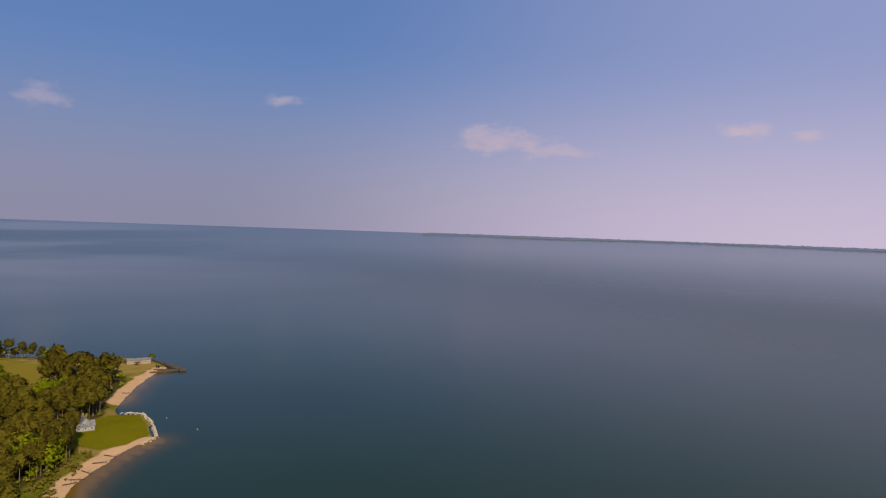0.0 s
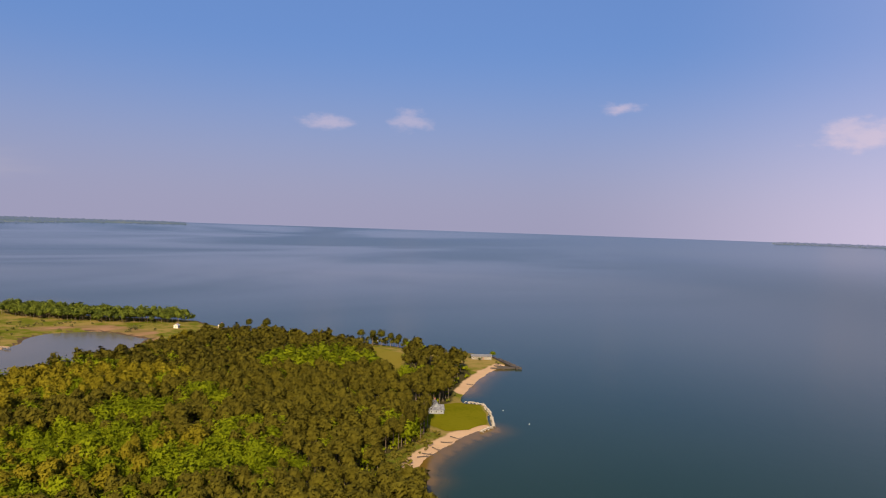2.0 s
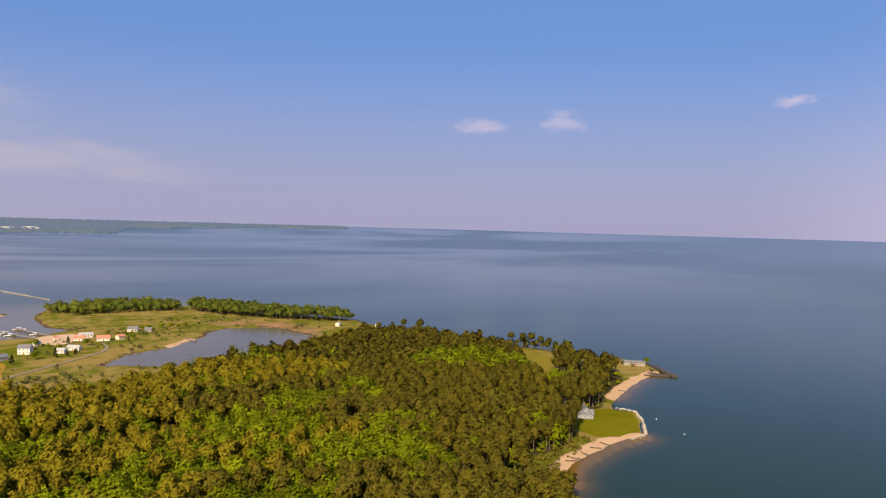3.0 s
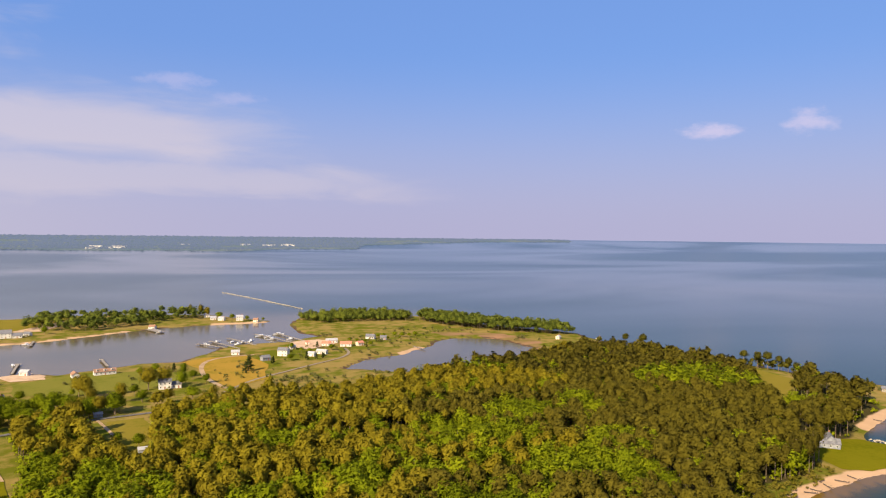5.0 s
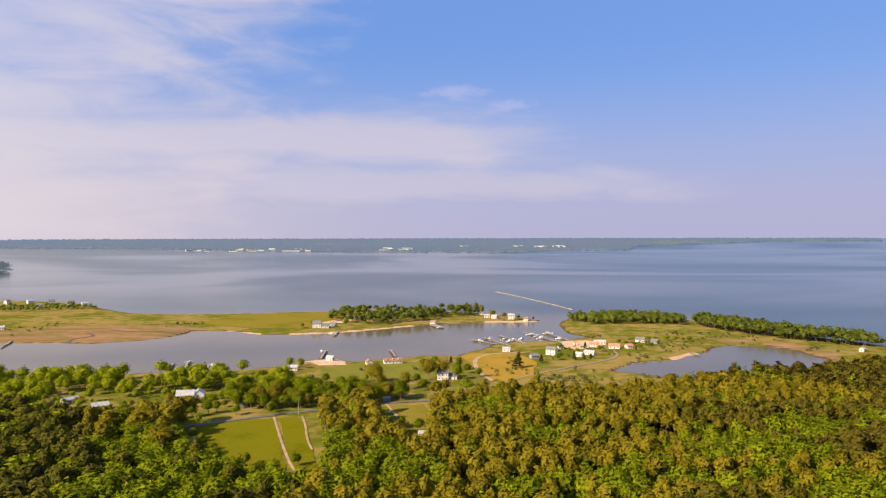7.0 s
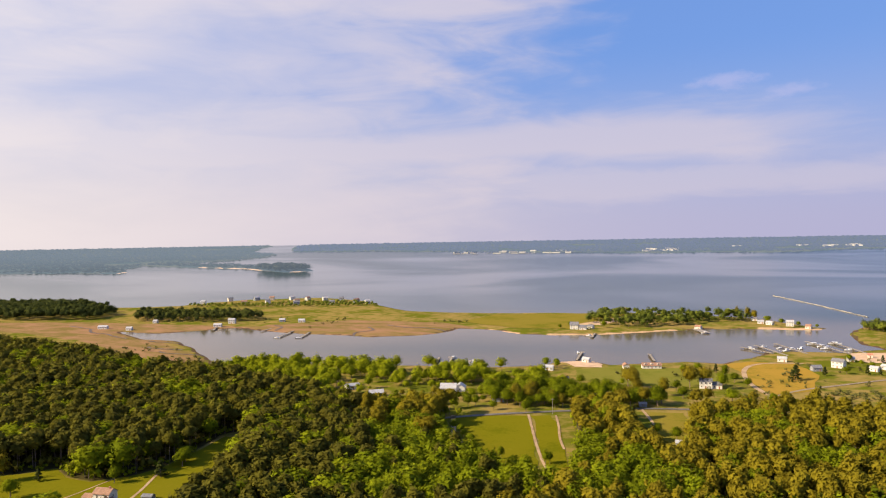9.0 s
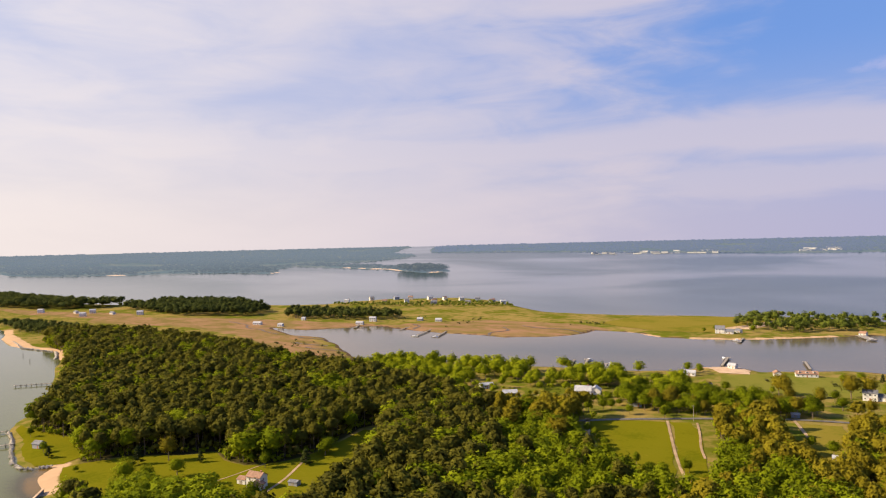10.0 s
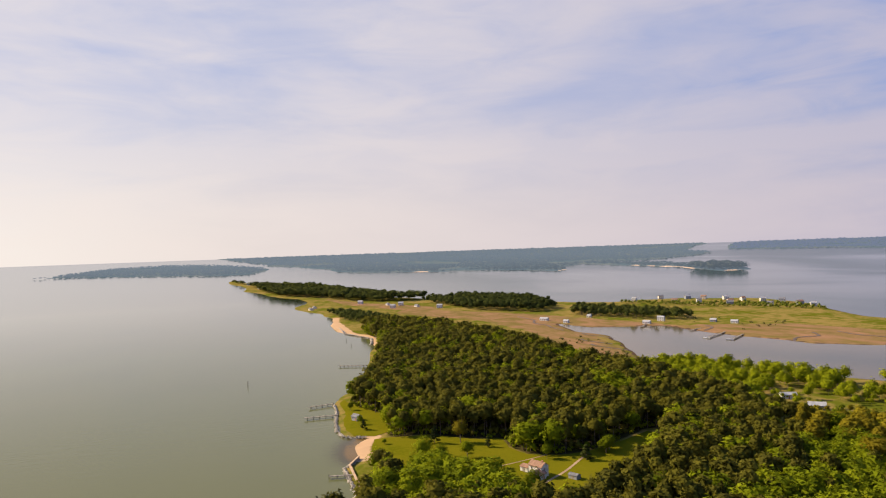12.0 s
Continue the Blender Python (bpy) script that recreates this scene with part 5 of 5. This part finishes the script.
for x, y, w in ((413, 588, 8), (396, 622, 7), (281, 771, 8), (325, 757, 9)):
    house(x, y, 20 + x % 50, w, 6, 1, CREAM, ROOF_PALE, "small pale cottage behind the shore trees", group="shore cottages")
# the garden houses between road and creek
house(-283, 463, 25, 16, 9, 1, WHITE, ROOF_PALE, "large white house with a pale roof among garden trees", ell=(9, 8, 1, 9, 3, 90), rise=3.2)
house(-233, 450, 30, 11, 8, 1, GREYWALL, ROOF_GREY, "grey-roofed house hidden among garden trees")
house(-205, 506, 50, 11, 8, 2, GREYWALL, ROOF_GREY, "tall grey house with a steep roof among trees", rise=4.5)
house(-356, 435, 60, 14, 6, 1, WHITE, ROOF_PALE, "long white low house among trees", chimney=False)
house(-323, 423, 45, 14, 8, 1, GREYWALL, ROOF_PALE, "low house with a pale roof among trees", chimney=False)
house(-401, 514, 30, 10, 7, 1, WHITE, ROOF_PALE, "white house near a creek pier")
house(-432, 513, 30, 10, 7, 1, WHITE, ROOF_PALE, "white cottage on the creek bank")
house(-321, 556, 20, 10, 8, 1, WHITE, ROOF_PALE, "white house on the bank beside two piers", ell=(6, 5, 1, 6, 1, 90))
house(-519, 414, 30, 10, 7, 1, WHITE, ROOF_PALE, "white house at the edge of the woods")
house(-249, 578, 15, 13, 7, 1, WHITE, ROOF_PALE, "white cottage beside a round tree", chimney=False)
house(-233, 633, -10, 9, 7, 1, WHITE, ROOF_PALE, "small white boathouse on bare sand", chimney=False, name="boathouse")
house(-111, 562, 10, 12, 8, 2, WHITE, ROOF_GREY, "white two-storey house beside big pines", ell=(7, 6, 1, 8, 2, 0))
house(-170, 626, 25, 22, 8, 1, WHITE, ROOF_BROWN, "long white building with three dormers and a brown roof", dormers=3, chimney=False)
house(-190, 616, 115, 12, 7, 1, WHITE, ROOF_BROWN, "white gabled wing building beside the creek", chimney=False)
shed(-92, 399, 15, 6, 5, 2.4, GREYWALL, ROOF_PALE, "small grey shed in a clearing")
shed(-137, 482, 20, 5, 4, 2.2, GREYWALL, ROOF_PALE, "small grey shed beside the road")
# the houses by the docks
for x, y, turn, w, d, s, wall, roof, label in (
        (-73, 711, 0, 10, 7, 1, WHITE, ROOF_PALE, "low white shed at the edge of a dry field"), (-43, 675, 30, 10, 8, 1, GREYWALL, ROOF_GREY, "grey house with a grey roof near the docks"),
        (-27, 699, -20, 13, 9, 2, WHITE, ROOF_GREY, "white two-storey house with a grey roof near the docks"), (-19, 738, 10, 8, 6, 1, WHITE, ROOF_PALE, "small white cottage near the docks"),
        (0, 693, -30, 9, 6, 1, WHITE, ROOF_PALE, "small white house beside cedars"), (10, 705, -30, 14, 6, 1, WHITE, ROOF_PALE, "long pale mobile home by the docks"),
        (16, 756, -10, 12, 8, 1, WHITE, ROOF_RED, "white house with a reddish roof by the docks"), (36, 750, -5, 15, 9, 1, WHITE, ROOF_RED, "long house with a red roof by the docks"),
        (51, 754, 30, 9, 7, 1, CREAM, ROOF_RED, "small house with a red roof by the docks"), (22, 776, 10, 16, 7, 1, WHITE, ROOF_PALE, "long white building behind the docks"),
        (67, 801, -20, 13, 9, 1, WHITE, ROOF_GREY, "white house with a dark roof on the spit"), (81, 792, -20, 9, 7, 1, GREYWALL, ROOF_GREY, "dark-roofed house on the spit"), (-4, 767, 10, 5, 4, 1, CREAM, ROOF_RED, "small red-roofed cabin by the docks")):
    house(x, y, turn, w, d, s, wall, roof, label, chimney=w > 11)
# the far bank of the creek
house(-330, 854, 15, 14, 9, 2, WHITE, ROOF_GREY, "big white house on the far bank of the creek", ell=(9, 8, 1, 11, -1, 0), rise=3.5)
house(-313, 868, -10, 9, 8, 1, WHITE, ROOF_GREY, "white garage beside a big white house", chimney=False)
for x, y, w, roof in ((-141, 1034, 9, ROOF_GREY), (-129, 1003, 10, ROOF_PALE), (-117, 995, 11, ROOF_PALE), (-93, 990, 12, ROOF_PALE), (-71, 979, 8, ROOF_BROWN), (-333, 1066, 12, ROOF_BROWN), (-192, 927, 10, ROOF_BROWN)):
    house(x, y, x % 40 - 20, w, 8, 2 if w == 12 else 1, WHITE if w > 8 else CREAM, roof, "white shore house at the mouth of the creek", group="creek mouth houses")
for x, y, w, label in ((-932, 592, 17, "long white barn on the marsh"), (-922, 670, 8, "white cottage at the edge of dark woods"), (-807, 715, 13, "white two-storey house above a creek pier"), (-796, 679, 14, "low white boathouse with a pier on the marsh"),
                       (-752, 762, 11, "grey cottage on the far bank"), (-720, 769, 12, "low pale house on the far bank"), (-885, 601, 10, "small white shed on the marsh")):
    house(x, y, 30, w, 8, 2 if w == 13 else 1, WHITE if w != 11 else GREYWALL, ROOF_PALE, label, chimney=False)
for k, (x, y) in enumerate([(-1115, 919), (-1125, 995), (-1034, 948), (-1081, 1025), (-1006, 982), (-1053, 1040), (-1015, 1059), (-927, 978), (-975, 1061), (-939, 1072), (-903, 1080), (-850, 1060), (-816, 1050), (-871, 1013), (-956, 1009)]):
    house(x, y, 30 + (k * 37) % 60, 12 + k % 4, 9, 2, (WHITE, CREAM, WHITE, GREYWALL)[k % 4], (ROOF_PALE, ROOF_GREY, ROOF_BROWN)[k % 3], "two-storey shore house in a row on the point", group="row of shore houses")
for k, (x, y) in enumerate([(-1464, 359), (-1503, 473), (-1422, 509), (-1343, 491), (-1333, 540), (-1272, 564), (-1430, 343), (-2563, 395), (-2331, 393), (-1394, 528)]):
    house(x, y, (k * 47) % 90, 14, 9, 1 + k % 2, WHITE if k % 3 else CREAM, ROOF_PALE if k % 2 else ROOF_GREY, "white house on the distant western shore", group="western shore houses")

# pale buildings of the town across the bay
rnd = random.Random(17)
for k in range(46):
    pan = rnd.choice((rnd.uniform(4.5, 9.5), rnd.uniform(0.2, 4.0), rnd.uniform(21, 31), rnd.uniform(23, 28), rnd.uniform(13, 15.5)))
    far = 3640 + rnd.uniform(0, 190) if pan > 12 else 3870 + rnd.uniform(0, 160)
    x, y = -math.sin(radians(pan)) * far, math.cos(radians(pan)) * far
    w, d, h = rnd.uniform(18, 60), rnd.uniform(12, 20), rnd.uniform(4, 8)
    t = thing("waterfront_building", pose(x, y, float(ground_z(x, y)[0]), 0, 0, pan + rnd.uniform(-15, 15)), "pale flat building on the far waterfront", "building", "far waterfront")
    part("wall", block((-w / 2, -d / 2, -1), (w / 2, d / 2, h)), WHITE, t), part("roof", block((-w / 2 - 0.5, -d / 2 - 0.5, h), (w / 2 + 0.5, d / 2 + 0.5, h + 0.8)), ROOF_PALE, t)


# ---------------------------------------------------------------- piers, walls and boats
def pier(a, b, width=2.0, deck=1.5, head=0.0, mat=None, label="weathered timber pier on posts", name="pier", gap=4.0):
    """A timber pier from the bank a to its end b."""
    mat = mat or TIMBER
    a, b = Vector(a), Vector(b)
    size = (b - a).length
    t = thing(name, pose(a.x, a.y, float(far_rise(a.x, a.y)), 0, 0, math.degrees(math.atan2(b.y - a.y, b.x - a.x))), label, "pier", "piers")
    part("stringer", block((0, -width / 2 + 0.2, deck - 0.3), (size, width / 2 - 0.2, deck - 0.1)), mat, t)
    for k in range(max(2, int(size / gap)) + 1):
        x = size * k / max(2, int(size / gap))
        for s in (-1, 1):
            part("post", post(bmesh.new(), (x, s * width / 2, -3), (x, s * width / 2, deck + 0.7), 0.16, 0.14), DARKWOOD, t)
    n_boards = min(24, max(6, int(size / 1.2)))
    for k in range(n_boards):
        ob = new("deck_board", shared("deck_board", lambda: block((-0.5, -0.5, -0.5), (0.5, 0.5, 0.5), 0.03), mat))
        ob.parent = t
        ob.matrix_basis = Matrix.Translation((size * (k + 0.5) / n_boards, 0, deck)) @ Matrix.Diagonal((size / n_boards * 0.93, width, 0.14, 1))
    if head:
        part("pier_head", block((size - 1, -head / 2, deck - 0.08), (size + head * 0.7, head / 2, deck + 0.12), 0.03), mat, t)
    return t


pier((-489, 134), (-492, 112), 2.0, 1.5, 3)
pier((-528, 141), (-526, 123), 1.8, 1.5, 2.5)
pier((-688, 222), (-703, 197), 1.8, 1.4, 2.5)
pier((-351, 103), (-355, 91), 1.6, 1.3)
pier((116, 722), (106, 746), 1.6, 1.2)
for a, b, head in (((-352, 551), (-373, 594), 0), ((-338, 553), (-362, 600), 7), ((-246, 642), (-257, 685), 5), ((-523, 482), (-544, 518), 0), ((-322, 557), (-335, 590), 5), ((-633, 691), (-611, 651), 4), ((-662, 691), (-638, 640), 5),
                   ((-713, 712), (-702, 671), 0), ((-796, 679), (-776, 654), 6), ((-178, 666), (-192, 701), 4), ((-420, 521), (-440, 549), 0), ((-400, 536), (-412, 561), 3), ((-293, 828), (-287, 800), 5)):
    pier(a, b, 2.4, 1.4, head)
for a, b in (((-71, 748), (-107, 803)), ((-57, 770), (-91, 825)), ((-22, 788), (-63, 854)), ((-6, 794), (-39, 858)), ((-86, 758), (-118, 785))):
    pier(a, b, 3.0, 1.5, 4, label="long grey marina dock with mooring posts")
pier((-194, 919), (-176, 890), 10, 1.4, 8, label="broad timber landing on the far bank")

for x, y, h in ((-651, 95, 4.5), (-747, 251, 4), (-801, 265, 4), (-771, 257, 3), (-852, 254, 3), (-908, 264, 3), (37, 977, 5)):
    t = thing("mooring_post", pose(x, y, 0), "lone dark timber pile standing in the water", "post", "piles")
    part("pile", post(bmesh.new(), (0, 0, -3), (0.15, 0.1, h), 0.35, 0.25, 7), DARKWOOD, t)
    part("cap", post(bmesh.new(), (0.15, 0.1, h), (0.15, 0.1, h + 0.25), 0.3, 0.1, 7), DARKWOOD, t)
for x, y in ((331, 331), (321, 299)):
    t = thing("buoy", pose(x, y, 0), "small pale buoy floating off a lawn", "buoy")
    part("float", post(bmesh.new(), (0, 0, -0.5), (0, 0, 0.6), 0.7, 0.55, 8), HULL, t)
    t.scale = (0.45, 0.45, 0.45)
    part("mast", post(bmesh.new(), (0, 0, 0.6), (0, 0, 1.6), 0.12, 0.08, 6), HULL, t)


def stones(name, line, width, count, size, label, mat=None, top=1.3, floor=-0.4):
    """A heap of broken stone along a line, as one mass."""
    rnd = np.random.RandomState(count)
    pts = np.array(line, float)
    run = np.r_[0, np.cumsum(np.hypot(*np.diff(pts, axis=0).T))]
    vs, fs = [], []
    for k in range(count):
        s = rnd.uniform(0, run[-1])
        x, y = np.interp(s, run, pts[:, 0]), np.interp(s, run, pts[:, 1])
        off = rnd.normal() * width / 3
        i = min(len(pts) - 2, np.searchsorted(run, s, "right") - 1)
        d = (pts[i + 1] - pts[i]) / max(1e-6, np.hypot(*(pts[i + 1] - pts[i])))
        z = floor + (top - floor) * math.exp(-(off / width * 2) ** 2) * rnd.uniform(0.6, 1.0)
        vs.append(ICO_V * rnd.uniform(0.6, 1.3, (12, 3)) * size * rnd.uniform(0.6, 1.4) * (1, 1, 0.7) + (x - d[1] * off, y + d[0] * off, z))
        fs.append(ICO_F + 12 * k)
    me = raw_mesh(name, np.concatenate(vs), np.concatenate(fs))
    me.materials.append(mat or STONE)
    return tagged(new(name, me), label, "stones", kind="stuff")


stones("riprap", [(-528, 142), (-503, 137), (-473, 128), (-446, 121), (-430, 121), (-421, 134)], 2.2, 420, 0.55, "pale stone riprap round a lawn's edge")
stones("riprap", [(324, 361), (331, 350), (319, 331), (298, 307), (284, 304)], 1.6, 330, 0.5, "pale stone seawall round a green lawn")
stones("riprap", [(-378, 115), (-367, 103), (-342, 99), (-321, 96), (-282, 68)], 2.5, 260, 0.7, "grey stones at the foot of a bulkhead", floor=-0.6, top=0.9)
stones("breakwater", [(-9, 1146), (-42, 1220), (-83, 1312), (-169, 1483)], 1.3, 800, 0.6, "long pale stone breakwater in the bay", top=1.1)
stones("riprap", [(-849, 280), (-905, 299), (-979, 285), (-1066, 299)], 3, 300, 1.0, "pale stones along a sandy shore")
stones("jetty_stones", [(430, 431), (447, 423), (462, 462)], 5.0, 160, 0.9, "dark wet stones round an old jetty", DARKWOOD, top=0.7)

# the bulkhead and the old timber jetty
t = thing("bulkhead", pose(0, 0, 0), "pale timber bulkhead along the western shore", "bulkhead")
run = [(-381, 116), (-367, 106), (-342, 102), (-321, 99), (-293, 83)]
for a, b in zip(run, run[1:]):
    m = pose(a[0], a[1], 0, 0, 0, math.degrees(math.atan2(b[1] - a[1], b[0] - a[0])))
    size = math.dist(a, b)
    part("wall_panel", block((0, -0.2, -1), (size, 0.2, 1.9), 0.04), TIMBER, t).matrix_basis = m
    part("cap_board", block((0, -0.6, 1.9), (size, 0.6, 2.1), 0.03), SANDPILE, t).matrix_basis = m
t = thing("jetty", pose(0, 0, 0), "broken dark timber jetty running off the point", "jetty")
for a, b in (((462, 470), (440, 419)), ((432, 439), (444, 417)), ((422, 433), (440, 423))):
    a, b = Vector(a), Vector(b)
    size, m = (b - a).length, pose(a.x, a.y, 0, 0, 0, math.degrees(math.atan2(b.y - a.y, b.x - a.x)))
    part("wale", block((0, -0.5, 0.2), (size, 0.5, 1.5), 0.06), DARKWOOD, t).matrix_basis = m
    for k in range(int(size / 3)):
        part("pile", post(bmesh.new(), (k * 3.0, 0.6, -3), (k * 3.0 + 0.1, 0.6, 1.7 + 0.7 * ((k * 7) % 3 - 1)), 0.3, 0.24), DARKWOOD, t).matrix_basis = m

# fallen trees on the eastern beach
rnd = random.Random(4)
for x, y, turn in ((262, 303, -75), (252, 299, -35), (240, 294, -95), (231, 290, -52), (226, 288, -20), (364, 397, -50)):
    t = thing("fallen_tree", pose(x, y, float(ground_z(x, y)[0]) + 0.3, 0, 0, turn), "dark bare tree fallen across the beach", "fallen tree", "fallen trees")
    part("trunk", post(bmesh.new(), (-3, 0, 0.5), (3.6, 0.3, 0.1), 0.26, 0.10, 6), DARKWOOD, t)
    for k in range(4):
        part("branch", post(bmesh.new(), (0.4 + k * 0.8, 0, 0.3), (1.6 + k * 0.8, rnd.uniform(-2, 2), rnd.uniform(0.3, 1.6)), 0.12, 0.04, 5), DARKWOOD, t)


for x, y in ((-184, 434), (-246, 556)):
    z = float(ground_z(x, y)[0])
    t = thing("utility_pole", pose(x, y, z, 0, 0, 35), "tall weathered timber utility pole beside a road", "pole", "utility poles")
    part("pole", post(bmesh.new(), (0, 0, -0.5), (0, 0, 10.5), 0.20, 0.13, 8), TIMBER, t)
    part("crossarm", block((-1.2, -0.07, 9.6), (1.2, 0.07, 9.8), 0.02), TIMBER, t)
    for k in (-1, 0, 1):
        part("insulator", post(bmesh.new(), (k * 1.05, 0, 9.8), (k * 1.05, 0, 10.0), 0.06, 0.04, 6), CARPAINT, t)


def boat(x, y, turn, size=9.0, cabin=True, label="white motorboat moored at a dock"):
    t = thing("motorboat", pose(x, y, 0, 0, 0, turn), label, "boat", "boats")
    bm, rows = bmesh.new(), []
    for k in range(7):
        f = k / 6
        w = size * 0.16 * (1 - max(0, f - 0.45) ** 1.6 * 3.2)
        w = max(w, 0.05)
        z = 0.9 + 0.5 * f * f
        rows.append([bm.verts.new(((f - 0.5) * size, s * w, h)) for s, h in ((-1, z), (-0.75, 0.1), (0, -0.4), (0.75, 0.1), (1, z))])
    for a, b in zip(rows, rows[1:]):
        for i in range(4):
            bm.faces.new((a[i], a[i + 1], b[i + 1], b[i]))
        bm.faces.new((a[4], a[0], b[0], b[4]))
    bm.faces.new(rows[0][::-1])
    bmesh.ops.recalc_face_normals(bm, faces=bm.faces[:])
    part("hull", bm, HULL, t)
    if cabin:
        c = part("cabin", block((-size * 0.12, -size * 0.11, 0.95), (size * 0.2, size * 0.11, 2.3), 0.25), HULL, t)
        part("windscreen", block((-size * 0.10, -size * 0.113, 1.6), (size * 0.203, size * 0.113, 2.05), 0.05), GLASS, c)
        part("roof", block((-size * 0.22, -size * 0.12, 2.3), (size * 0.16, size * 0.12, 2.42), 0.04), HULL, t)
    else:
        part("console", block((-0.4, -0.4, 0.9), (0.3, 0.4, 1.7), 0.1), HULL, t)
    part("outboard", block((-size * 0.5 - 0.7, -0.25, 0.1), (-size * 0.5, 0.25, 1.3), 0.12), CARPAINT, t)
    return t


for x, y, turn, size in ((-56, 844, 20, 14), (-37, 858, 10, 13), (-47, 832, 30, 12), (-73, 797, 60, 11), (-65, 808, 60, 9), (-43, 817, 20, 12), (-111, 785, 0, 9), (-77, 788, 50, 9), (-101, 803, 40, 9), (-22, 817, 20, 10), (-85, 803, 60, 8),
                         (-294, 810, 20, 9), (-361, 602, 80, 9), (-332, 592, 80, 9), (-176, 888, 30, 10), (-262, 687, 120, 8), (-611, 646, 30, 8), (-638, 636, 20, 8)):
    boat(x, y, turn, size, size > 8.5)

# a car and a boat on its trailer on the grass
t = thing("car", pose(-104, 268, float(ground_z(-104, 268)[0]), 0, 0, 120), "dark car parked at the end of a sandy drive", "car")
part("body", block((-2.2, -0.9, 0.35), (2.2, 0.9, 0.95), 0.2), CARPAINT, t)
part("cabin", block((-1.2, -0.8, 0.93), (1.0, 0.8, 1.5), 0.22), GLASS, t)
for sx in (-1.35, 1.35):
    for sy in (-0.85, 0.85):
        part("wheel", post(bmesh.new(), (sx, sy - 0.1, 0.33), (sx, sy + 0.1, 0.33), 0.33, 0.33, 12), DARKWOOD, t)
boat(-170, 568, 40, 7, False, "white boat laid up on the grass").location.z = 2.1
